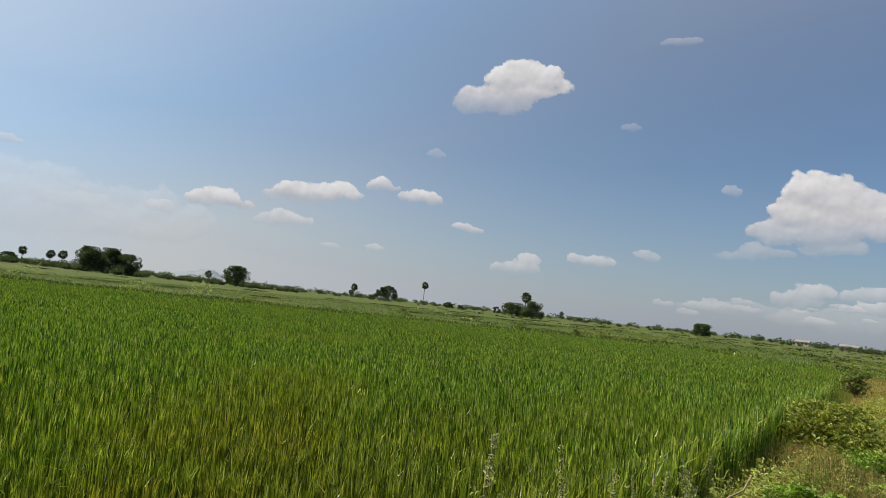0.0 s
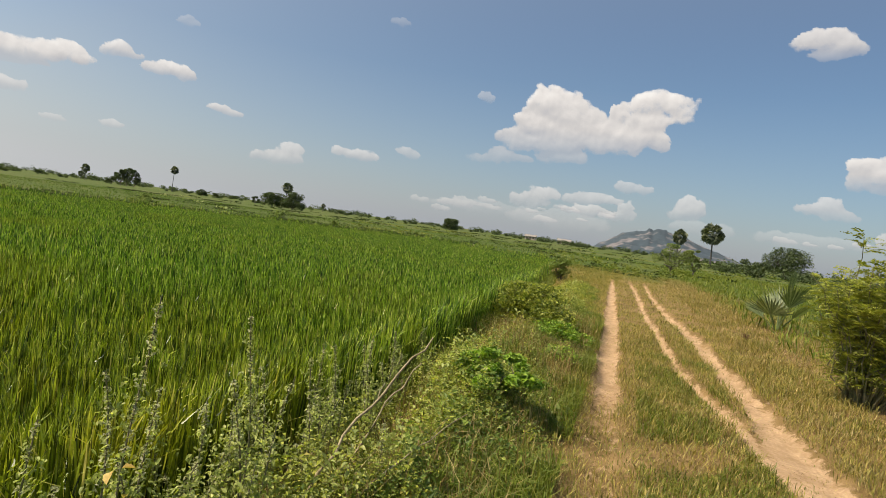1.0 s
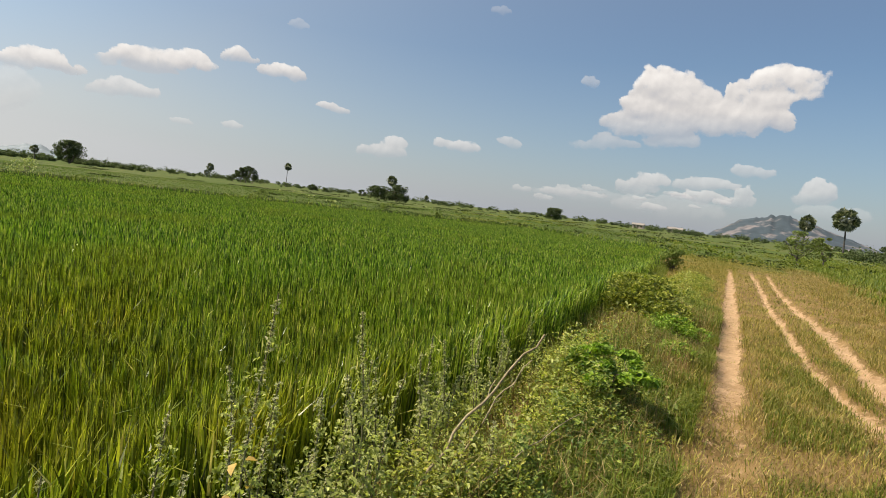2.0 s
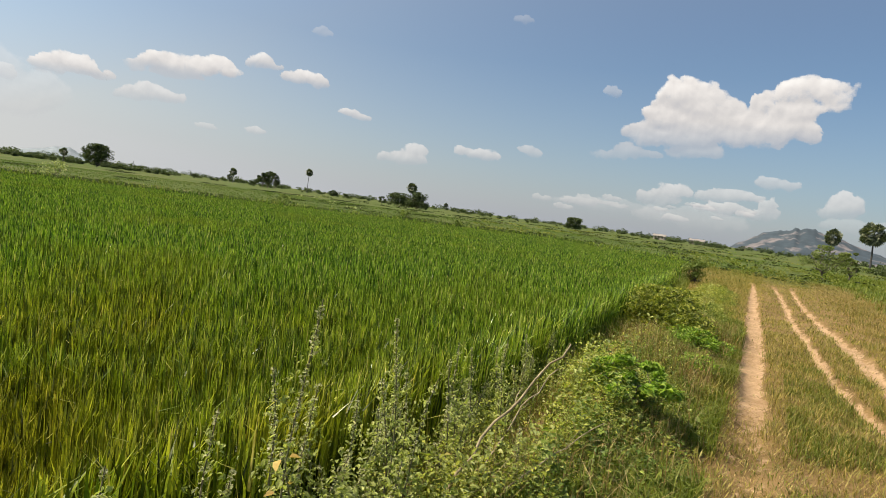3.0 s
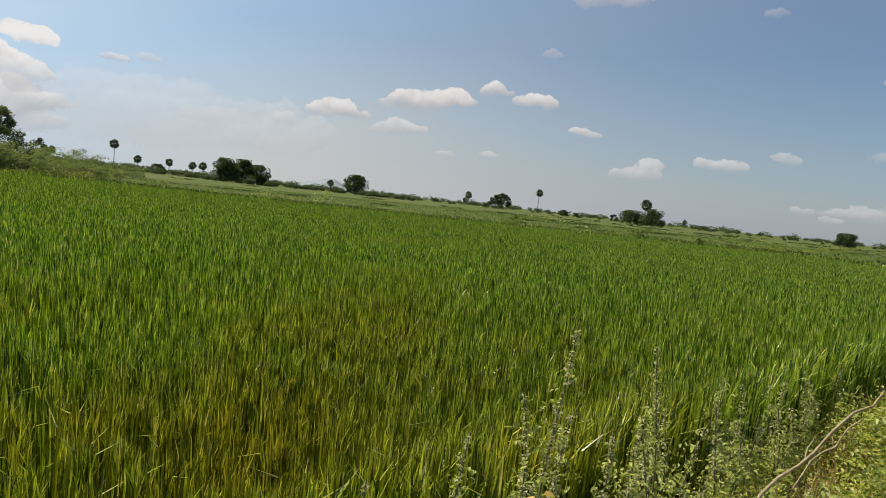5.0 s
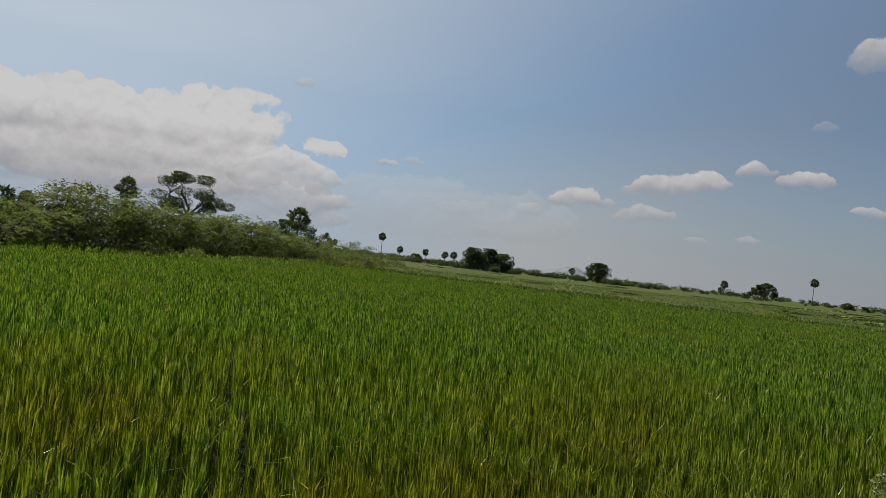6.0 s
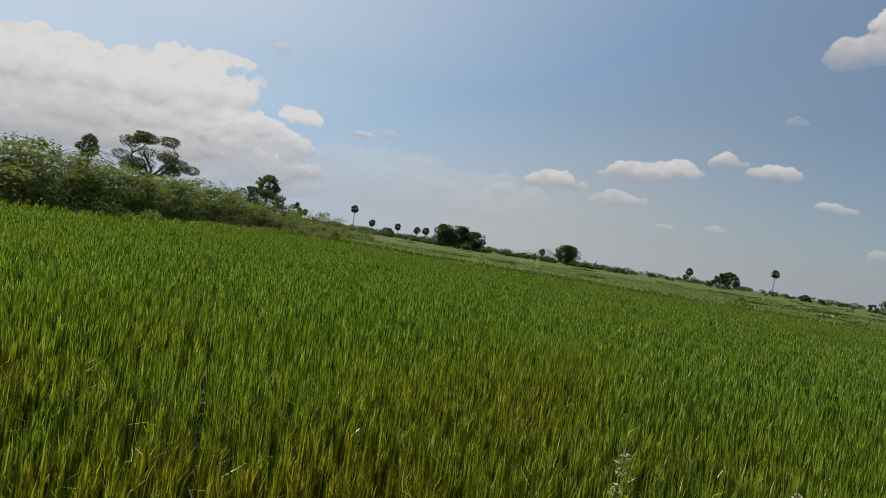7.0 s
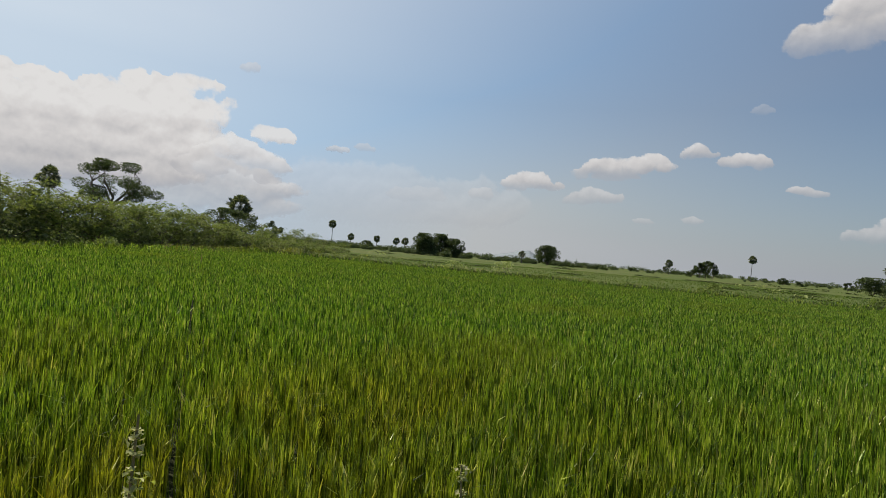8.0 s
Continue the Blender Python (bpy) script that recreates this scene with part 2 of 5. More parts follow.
HERB = leaf_material("herb_leaves", [(0.0, (0.142, 0.177, 0.0236)), (0.5, (0.354, 0.389, 0.0531)), (0.9, (0.59, 0.59, 0.1)), (1.0, (0.708, 0.566, 0.142))], 1.5, (0.38, 0.38, 0.055), 0.5, 0.4, 0.45, 10.0, 0.4)
BRIGHT = leaf_material("bright_green_leaves", [(0.0, (0.106, 0.201, 0.0212)), (0.6, (0.26, 0.389, 0.0472)), (1.0, (0.448, 0.543, 0.0944))], 4.0, None, 0.0, 0.4, 0.45, 8.0, 0.4)
BRIGHTER = leaf_material("feathery_yellow_green_leaves", [(0.0, (0.14, 0.165, 0.03)), (0.6, (0.29, 0.315, 0.055)), (1.0, (0.5, 0.48, 0.11))], 1.4, (0.27, 0.25, 0.06), 0.6, 0.42, 0.55, 8.0, 0.2)
OLIVE = leaf_material("olive_leaves", [(0.0, (0.1, 0.13, 0.022)), (0.55, (0.24, 0.275, 0.045)), (1.0, (0.48, 0.46, 0.1))], 3.0, None, 0.0, 0.4, 0.5, 6.0, 0.3)
SAGE = leaf_material("sage_leaves", [(0.0, (0.276, 0.31, 0.0862)), (0.6, (0.425, 0.46, 0.138)), (1.0, (0.621, 0.609, 0.23))], 0.9, None, 0.0, 0.45, 0.5, 20.0, 0.35)
MILKWEED = leaf_material("milkweed_leaves", [(0.0, (0.2, 0.25, 0.09)), (0.6, (0.34, 0.38, 0.16)), (1.0, (0.5, 0.5, 0.27))], 3.0, None, 0.0, 0.35, 0.6, 20.0, 0.2)
PURPLE = leaf_material("faded_flower_spikes", [(0.0, (0.31, 0.33, 0.16)), (0.6, (0.47, 0.46, 0.26)), (1.0, (0.6, 0.55, 0.39))], 5.0, None, 0.0, 0.4, 0.7, 20.0, 0.15)
PALE = leaf_material("pale_creeper_leaves", [(0.0, (0.24, 0.29, 0.08)), (0.6, (0.38, 0.43, 0.13)), (1.0, (0.52, 0.52, 0.18))], 3.0, None, 0.0, 0.4, 0.5, 20.0, 0.35)
# green weeds, their colour deepened as shade on the bund's side off the sun
FLANK = leaf_material("shade_dark_flank_leaves", [(0.0, (0.078, 0.13, 0.0234)), (0.6, (0.195, 0.26, 0.0455)), (1.0, (0.364, 0.416, 0.091))], 2.0, None, 0.0, 0.35, 0.5, 10.0, 0.3)
DARK = leaf_material("dark_tree_leaves", [(0.0, (0.055, 0.078, 0.035)), (0.6, (0.095, 0.122, 0.055)), (1.0, (0.15, 0.18, 0.08))], 0.3, None, 0.0, 0.25, 0.65, 1.0, 0.15)
THORN = leaf_material("thorn_scrub_leaves", [(0.0, (0.113, 0.16, 0.0462)), (0.5, (0.181, 0.235, 0.0672)), (1.0, (0.286, 0.328, 0.105))], 0.12, (0.26, 0.265, 0.125), 0.5, 0.36, 0.65, 1.5, 0.15)
THICKET = leaf_material("thicket_inner_leaves", [(0.0, (0.113, 0.149, 0.054)), (0.5, (0.171, 0.211, 0.081)), (1.0, (0.243, 0.275, 0.113))], 0.15, (0.25, 0.225, 0.135), 0.5, 0.34, 0.7, 1.5, 0.1)
PALM = leaf_material("palm_fans", [(0.0, (0.06, 0.08, 0.045)), (0.6, (0.13, 0.15, 0.085)), (1.0, (0.32, 0.32, 0.2))], 0.5, None, 0.0, 0.2)
FAN = leaf_material("young_palm_fans", [(0.0, (0.08, 0.11, 0.04)), (0.6, (0.15, 0.19, 0.07)), (1.0, (0.26, 0.29, 0.13))], 2.0, None, 0.0, 0.25)
RUSSET = leaf_material("russet_dry_weed", [(0.0, (0.09, 0.045, 0.025)), (0.6, (0.19, 0.10, 0.05)), (1.0, (0.3, 0.19, 0.09))], 3.0, None, 0.0, 0.25)
WITHERED = leaf_material("withered_leaf", [(0.0, (0.42, 0.26, 0.06)), (1.0, (0.7, 0.5, 0.16))], 5.0, None, 0.0, 0.4)
BARK = rough_material("bark", (0.10, 0.085, 0.065), (0.17, 0.14, 0.11), 3.0)
PALM_BARK = rough_material("palm_bark", (0.06, 0.055, 0.05), (0.125, 0.115, 0.105), 3.0)
CLOD = rough_material("dry_earth_clod", (0.3, 0.2, 0.11), (0.5, 0.36, 0.22), 6.0)
STEM = rough_material("weed_stem", (0.14, 0.15, 0.06), (0.22, 0.18, 0.1), 8.0)
DEADWOOD = rough_material("dead_stalk", (0.26, 0.205, 0.11), (0.42, 0.34, 0.2), 14.0)
ROCK = rough_material("hill_rock_and_scrub", (0.05, 0.07, 0.085), (0.215, 0.19, 0.186), 0.017, 0.95, 1.0, 0.03, (0.52, 0.63))
# pale blue air haze is mixed into this hill's base colour
HAZY = rough_material("hill_with_painted_haze", (0.22, 0.255, 0.275), (0.25, 0.285, 0.305), 0.006, 0.95, 0.1, 0.05)
PLASTER = rough_material("lime_washed_wall", (0.4, 0.34, 0.28), (0.48, 0.41, 0.34), 1.0)
TILE = rough_material("weathered_roof", (0.26, 0.23, 0.2), (0.34, 0.3, 0.27), 2.0)
POST = rough_material("concrete_pole", (0.3, 0.29, 0.27), (0.38, 0.36, 0.33), 2.0)

# ---- mesh builders ----
rng = np.random.default_rng(7)


def raw_mesh(name, verts, faces, material, smooth=False):
    """A mesh from arrays; faces all of one corner count."""
    verts, faces = np.asarray(verts, np.float32).reshape(-1, 3), np.asarray(faces, np.int32)
    me = bpy.data.meshes.new(name)
    n, k = faces.shape
    me.vertices.add(len(verts))
    me.vertices.foreach_set("co", verts.ravel())
    me.loops.add(n * k)
    me.loops.foreach_set("vertex_index", faces.ravel())
    me.polygons.add(n)
    me.polygons.foreach_set("loop_start", np.arange(0, n * k, k, dtype=np.int32))
    me.polygons.foreach_set("use_smooth", np.full(n, smooth))
    me.update(calc_edges=True)
    me.materials.append(material)
    return me


def part(name, mesh, parent=None, label=""):
    ob = new(name, mesh)
    if parent is not None:
        ob.parent = parent
    return tagged(ob, label)


def thing(name, x, y, z, label, category, group=""):
    ob = new(name)
    ob.location = (x, y, z)
    return tagged(ob, label, category, group)


def merged(chunks):
    """Join (verts, faces) pairs into one pair."""
    vs, fs, k = [], [], 0
    for v, f_ in chunks:
        v = np.asarray(v, float).reshape(-1, 3)
        vs.append(v)
        fs.append(np.asarray(f_) + k)
        k += len(v)
    return np.vstack(vs), np.vstack(fs)


def blades(base, height, width, lean, heading, bend=0.35, knee=0.6):
    """Grass blades: two bowed segments and a tip, five corners and three triangles each."""
    n = len(base)
    side = np.c_[-np.sin(heading), np.cos(heading), np.zeros(n)] * (width / 2)[:, None]
    out = np.c_[np.cos(heading), np.sin(heading), np.zeros(n)]
    out2 = out * (height * lean)[:, None]
    up = np.c_[np.zeros(n), np.zeros(n), height]
    mid = base + up * knee + out2 * knee ** 3
    tip = base + up * (1 - bend * lean[:, None]) + out2
    twist = rng.uniform(-0.6, 0.6, n)
    side2 = side * np.cos(twist)[:, None] + out * (width / 2 * np.sin(twist))[:, None]
    v = np.stack([base - side, base + side, mid + side2 * 0.9, mid - side2 * 0.9, tip], 1).reshape(-1, 3)
    k = (np.arange(n) * 5)[:, None]
    f_ = np.stack([k + [0, 1, 2], k + [0, 2, 3], k + [3, 2, 4]], 1).reshape(-1, 3)
    return v, f_


def spikes(base, height, width, lean, heading, waist=0.72):
    """Far grass: one narrow kite a blade."""
    n = len(base)
    side = np.c_[-np.sin(heading), np.cos(heading), np.zeros(n)] * (width / 2)[:, None]
    tip = base + np.c_[np.cos(heading) * height * lean, np.sin(heading) * height * lean, height * (1 - 0.3 * np.minimum(lean, 1))]
    mid = base + (tip - base) * waist
    v = np.stack([base, mid + side, tip, mid - side], 1).reshape(-1, 3)
    k = (np.arange(n) * 4)[:, None]
    return v, np.stack([k + [0, 1, 2], k + [0, 2, 3]], 1).reshape(-1, 3)


def leaves(centre, size, aspect=0.5, droop=0.0, flat=0.6, outward=None):
    """Folded pointed leaves: four corners, two triangles each, at random turns."""
    n = len(centre)
    a = rng.uniform(0, 2 * np.pi, n)
    d = np.c_[np.cos(a), np.sin(a), rng.normal(-droop, 1 - flat, n)]
    if outward is not None:
        d = d * 0.6 + outward
    d /= np.linalg.norm(d, axis=1)[:, None]
    s = np.cross(d, rng.normal(0, 0.35, (n, 3)) + [0, 0, 1])
    s /= np.linalg.norm(s, axis=1)[:, None] + 1e-9
    nrm = np.cross(s, d)
    L = (size if np.ndim(size) else np.full(n, size))[:, None]
    w = L * aspect * 0.5
    p0 = centre - d * L * 0.5
    p2 = centre + d * L * 0.5 - nrm * L * 0.12
    p1 = centre + s * w + nrm * L * 0.1
    p3 = centre - s * w + nrm * L * 0.1
    v = np.stack([p0, p1, p2, p3], 1).reshape(-1, 3)
    k = (np.arange(n) * 4)[:, None]
    f_ = np.stack([k + [0, 1, 2], k + [0, 2, 3]], 1).reshape(-1, 3)
    return v, f_


def ovals(centre, size, aspect=0.55, droop=0.3, flat=0.6):
    """Oval leaves folded along the midrib and curled at the tip: six corners and four triangles each."""
    n = len(centre)
    a = rng.uniform(0, 2 * np.pi, n)
    d = np.c_[np.cos(a), np.sin(a), rng.normal(-droop, 1 - flat, n)]
    d /= np.linalg.norm(d, axis=1)[:, None]
    s_ = np.cross(d, rng.normal(0, 0.3, (n, 3)) + [0, 0, 1])
    s_ /= np.linalg.norm(s_, axis=1)[:, None] + 1e-9
    nrm = np.cross(s_, d)
    L = np.asarray(size)[:, None]
    w = L * aspect * 0.5
    p0 = centre - d * L * 0.5
    tip = centre + d * L * 0.5 - nrm * L * 0.2
    v = np.stack([p0, p0 + d * L * 0.28 + s_ * w + nrm * w * 0.4, p0 + d * L * 0.66 + s_ * w * 0.8 + nrm * w * 0.15, tip,
                  p0 + d * L * 0.66 - s_ * w * 0.8 + nrm * w * 0.15, p0 + d * L * 0.28 - s_ * w + nrm * w * 0.4], 1).reshape(-1, 3)
    k = (np.arange(n) * 6)[:, None]
    return v, np.stack([k + [0, 1, 2], k + [0, 2, 3], k + [0, 3, 4], k + [0, 4, 5]], 1).reshape(-1, 3)


def tube(points, radii, sides=7):
    """A tapered limb along a line of points."""
    pts, radii = np.asarray(points, float), np.asarray(radii, float)
    tan = np.gradient(pts, axis=0)
    tan /= np.linalg.norm(tan, axis=1)[:, None] + 1e-9
    ref = np.where(np.abs(tan[:, 2:3]) > 0.9, [[1.0, 0, 0]], [[0, 0, 1.0]])
    u = np.cross(tan, ref)
    u /= np.linalg.norm(u, axis=1)[:, None]
    w = np.cross(tan, u)
    a = np.linspace(0, 2 * np.pi, sides, endpoint=False)
    ring = pts[:, None, :] + radii[:, None, None] * (u[:, None, :] * np.cos(a)[None, :, None] + w[:, None, :] * np.sin(a)[None, :, None])
    m = len(pts)
    f_ = []
    for i in range(m - 1):
        for j in range(sides):
            q = [i * sides + j, i * sides + (j + 1) % sides, (i + 1) * sides + (j + 1) % sides, (i + 1) * sides + j]
            f_ += [[q[0], q[1], q[2]], [q[0], q[2], q[3]]]
    return ring.reshape(-1, 3), np.array(f_)


def limb(start, end, r0, r1, wander=0.12, steps=6, sides=6):
    start, end = np.asarray(start, float), np.asarray(end, float)
    s = np.linspace(0, 1, steps)[:, None]
    off = rng.normal(0, 1, (steps, 3)) * wander * np.linalg.norm(end - start) * np.sin(s * np.pi)
    pts = start + (end - start) * s + off * 0.6
    return tube(pts, np.linspace(r0, r1, steps), sides), pts


def spot(az, d):
    """A place d metres off, az degrees to the left of the track's direction."""
    return -d * math.sin(radians(az)), d * math.cos(radians(az))


def spot_west(az, d):
    """The same, taken from a stand a little further along the track for bearings well to the left."""
    x, y = spot(az, d)
    return (x - 0.22, y + 1.34) if az > 55 else (x, y)


# ---- plan ----
FIELD = [(-1.95, -9), (-14, -9.5), (-27, -9), (-28.2, -3.4), (-32.5, -1.6), (-39.3, 2.8), (-45.5, 5.2), (-37.5, 15.4),
         (-29.5, 25.7), (-22, 35.3), (-15, 44.2), (-8.5, 38.8), (-5, 38), (-3.3, 30), (-2.6, 20), (-2.15, 10), (-1.8, 5), (-1.7, 1)]
RUTS = [
    ([-12, 4.2, 5.2, 7, 8.9, 11.6, 17, 23, 30, 60], [0.12, 0.06, 0.03, -0.01, -0.06, -0.11, -0.26, -0.42, -0.58, -1.6], [0.26, 0.21, 0.19, 0.19, 0.205, 0.205, 0.2, 0.17, 0.14, 0.12]),
    ([-12, 4.9, 5.4, 6, 6.9, 7.9, 9.6, 12.5, 14.5, 17, 20, 25, 33, 60], [1.6, 1.53, 1.49, 1.4, 1.28, 1.08, 0.9, 0.78, 0.7, 0.62, 0.55, 0.42, 0.2, -0.7],
     [0.16, 0.16, 0.16, 0.15, 0.15, 0.12, 0.1, 0.12, 0.12, 0.12, 0.11, 0.12, 0.13, 0.12]),
    ([-12, 5.4, 6.2, 7.1, 8.4, 10.3, 13.4, 15.2, 17.6, 20.8, 26, 35, 60], [2.0, 1.75, 1.72, 1.66, 1.62, 1.55, 1.48, 1.36, 1.27, 1.06, 0.93, 0.95, 0.6],
     [0.3, 0.3, 0.28, 0.22, 0.19, 0.2, 0.22, 0.2, 0.17, 0.11, 0.11, 0.1, 0.1])]


def step(a, b, v):
    s = np.clip((v - a) / (b - a), 0, 1)
    return s * s * (3 - 2 * s)


def in_field(x, y):
    """Metres inside the paddy's edge (negative outside)."""
    x, y = np.asarray(x, float), np.asarray(y, float)
    best, inside = np.full(x.shape, 1e9), np.zeros(x.shape, bool)
    for (ax, ay), (bx, by) in zip(FIELD, FIELD[1:] + FIELD[:1]):
        dx, dy = bx - ax, by - ay
        s = np.clip(((x - ax) * dx + (y - ay) * dy) / (dx * dx + dy * dy), 0, 1)
        best = np.minimum(best, np.hypot(x - ax - s * dx, y - ay - s * dy))
        cross = (ay > y) != (by > y)
        with np.errstate(divide="ignore", invalid="ignore"):
            inside ^= cross & (x < (bx - ax) * (y - ay) / ((by - ay) if by != ay else 1e-9) + ax)
    return np.where(inside, best, -best)


def ripple(x, y, s, k):
    return (np.sin(x * s + k) * np.cos(y * s * 1.3 - k * 2) + np.sin((x + y) * s * 1.9 + k * 3) * 0.6 + np.sin((x * 0.7 - y) * s * 3.1 + k) * 0.4) / 2


def sand_at(x, y):
    m = np.zeros(np.shape(x))
    for i, (ys, xs, ws) in enumerate(RUTS):
        c, w = np.interp(y, ys, xs), np.interp(y, ys, ws) * (0.86 + 0.2 * ripple(x, y, 0.9, i + 3.0))
        edge = ripple(x, y, 2.3, i) * 0.065 + ripple(x, y, 7.0, i + 1.0) * 0.03
        s = 1 - step(0.55, 1.25, np.abs(x - c + edge) / w)
        if i == 0:
            s = s * (0.3 + 0.7 * step(5.5, 8.0, y))
        m = np.maximum(m, s)
    c1, c2 = np.interp(y, *RUTS[1][:2]), np.interp(y, *RUTS[2][:2])
    m = np.maximum(m, 0.8 * (x > c1) * (x < c2) * (1 - step(6.0, 7.6, y)))
    return m * (1 - step(30, 35, y))


def height(x, y):
    x, y = np.asarray(x, float), np.asarray(y, float)
    d = in_field(x, y)
    z = -0.2 * step(-0.1, 0.6, d)
    far_side = step(8, 14, -x) + step(36, 40, y)
    z = z + 0.3 * np.exp(-((d + 1.0) / 0.8) ** 2) * np.clip(far_side, 0, 1)
    z = z + 0.2 * np.exp(-((x + 1.12 + 0.03 * np.clip(y - 4, 0, 30)) / 0.42) ** 2) * (1 - step(20, 26, y)) * (0.85 + 0.3 * ripple(x, y, 0.9, 5.0))
    z = z - 0.085 * step(0.1, 0.6, sand_at(x, y))
    near = np.exp(-(np.hypot(x, y) / 60) ** 2)
    z = z + ripple(x, y, 1.7, 1.0) * 0.018 * near + ripple(x, y, 0.31, 2.0) * 0.05 * (d < 0)
    z = z + ripple(x, y, 0.06, 4.0) * 0.12 * step(30, 80, np.hypot(x, y)) * (d < 0)
    return z


def graded(fine0, fine1, pitch, lo1, hi1, mid, far, growth=1.13):
    """Grid lines: a fine stretch, a coarser one on both sides, then ever wider steps to the horizon."""
    core = list(np.arange(fine0, fine1 + pitch / 2, pitch))
    core = list(np.arange(lo1, core[0] - mid / 2, mid)) + core + list(np.arange(core[-1] + mid, hi1, mid))
    s, lo, hi = mid, core[0], core[-1]
    while hi < far or lo > -far:
        s *= growth
        lo, hi = lo - s, hi + s
        core.insert(0, lo)
        core.append(hi)
    return np.array(core)


gx, gy = graded(-2.2, 3.0, 0.08, -54, 8, 0.5, 4300, 1.16), graded(-1, 20, 0.18, -12, 54, 0.5, 4300, 1.16)
GX, GY = np.meshgrid(gx, gy)
GZ = height(GX, GY)
nx, ny = len(gx), len(gy)
idx = np.arange(nx * ny).reshape(ny, nx)
quads = np.stack([idx[:-1, :-1], idx[:-1, 1:], idx[1:, 1:], idx[1:, :-1]], -1).reshape(-1, 4)
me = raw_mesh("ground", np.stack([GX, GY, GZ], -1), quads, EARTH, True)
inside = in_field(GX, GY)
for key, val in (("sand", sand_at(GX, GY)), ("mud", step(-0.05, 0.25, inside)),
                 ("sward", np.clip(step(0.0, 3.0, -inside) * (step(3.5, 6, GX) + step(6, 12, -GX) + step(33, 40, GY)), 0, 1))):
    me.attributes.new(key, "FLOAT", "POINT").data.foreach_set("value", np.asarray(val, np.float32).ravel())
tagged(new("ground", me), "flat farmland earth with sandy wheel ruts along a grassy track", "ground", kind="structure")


def scatter(n, x0, x1, y0, y1):
    return rng.uniform(x0, x1, n), rng.uniform(y0, y1, n)


# ---- rice ----
def rice():
    """Hills of rice: bare lower stems, and above them a close canopy of short upright pointed leaves."""
    chunks = []
    # inner and outer radius, leaves to the square metre, leaf width, leaf lengths
    rings = [(0, 4.5, 1800, 0.0078, (0.15, 0.33)), (4.5, 9, 1150, 0.0105, (0.14, 0.3)), (9, 18, 600, 0.015, (0.13, 0.27)), (18, 32, 280, 0.0225, (0.14, 0.26)), (32, 60, 180, 0.027, (0.16, 0.26))]
    for r0, r1, per, w, span in rings:
        area = math.pi * (r1 * r1 - r0 * r0)
        n = int(area * per * 0.62)
        r, a = np.sqrt(rng.uniform(r0 * r0, r1 * r1, n)), rng.uniform(radians(85), radians(280), n)
        x, y = r * np.cos(a) - 0.2, r * np.sin(a) + 0.5
        keep = (in_field(x, y) > 0.02 + 0.1 * rng.random(n)) & (y > -8) & ((y > 0.62 * x - 1.5) | (rng.random(n) < 0.3)) & ((y > -2) | (x < -8) | (rng.random(n) < 0.4))
        x, y = x[keep], y[keep]
        n = len(x)
        cell = 0.16 if r1 < 20 else 0.3
        hx, hy = np.round(x / cell), np.round(y / cell)
        own = np.sin(hx * 12.9898 + hy * 78.233) * 43758.5453
        own = own - np.floor(own)
        jx, jy = np.sin(own * 40) * 0.35 * cell, np.cos(own * 57) * 0.35 * cell
        pull = 0.53 if r1 < 10 else 0.42
        x, y = x + pull * (hx * cell + jx - x), y + pull * (hy * cell + jy - y)
        uneven = 1.0 if r1 < 10 else 0.7 if r1 < 20 else 0.4
        patch = ripple(x, y, 0.5, 3.0) * 0.03 + (ripple(x, y, 1.9, 1.0) * 0.025 + (own - 0.5) * 0.07) * uneven
        top = rng.normal(0.73, 0.034 * uneven, n) + patch
        size = rng.uniform(*span, n)
        lean = np.abs(rng.normal(0.09, 0.1, n)) + 0.02
        lean = np.where(rng.random(n) < 0.02, rng.uniform(0.4, 0.9, n), lean)
        head = rng.uniform(-3.14, 3.14, n)
        ground = height(x, y)
        root = np.c_[x, y, ground + np.maximum(top - size, 0.05)]
        wide = w * rng.uniform(0.65, 1.25, n)
        chunks.append(blades(root, size, wide, lean, head, 0.35, 0.62) if r1 < 5 else spikes(root, size, wide * 1.1, lean, head, 0.5))
        # the stems below
        k = rng.random(n) < (0.22 if r1 < 10 else 0.08)
        foot = np.c_[x[k], y[k], ground[k] - 0.02]
        chunks.append(spikes(foot, top[k] * 0.86, wide[k] * 1.3, lean[k] * 0.4, head[k], 0.45))
    # the near edge leans out over the bund
    n = 15000
    y = -1 + 20 * rng.random(n) ** 1.3
    x = np.interp(y, [-9, 1, 5, 10, 20], [-1.85, -1.7, -1.8, -2.15, -2.6]) - rng.uniform(-0.1, 0.24, n)
    size = rng.uniform(0.25, 0.5, n)
    chunks.append(blades(np.c_[x, y, height(x, y) + np.maximum(rng.uniform(0.45, 0.8, n) - size, -0.01)], size, rng.uniform(0.008, 0.013, n), np.abs(rng.normal(0.2, 0.16, n)), rng.normal(-0.1, 1.2, n), 0.35, 0.65))
    v, f_ = merged(chunks)
    me_ = raw_mesh("rice_crop", v, f_, RICE)
    # the crop yellows near the bund, most of all at the blades' upper half
    v = np.asarray(v)
    near = step(0.0, 5.0, v[:, 0] + 8.5) * (1 - step(2.5, 7.5, v[:, 1])) * (0.75 + 0.5 * ripple(v[:, 0], v[:, 1], 1.1, 4.0))
    me_.attributes.new("yellowing", "FLOAT", "POINT").data.foreach_set("value", np.clip(near * (0.45 + 0.7 * v[:, 2]), 0, 1).astype(np.float32))
    tagged(new("rice_crop", me_), "dense standing green rice with yellowing patches in a paddy", "rice", kind="stuff")


rice()


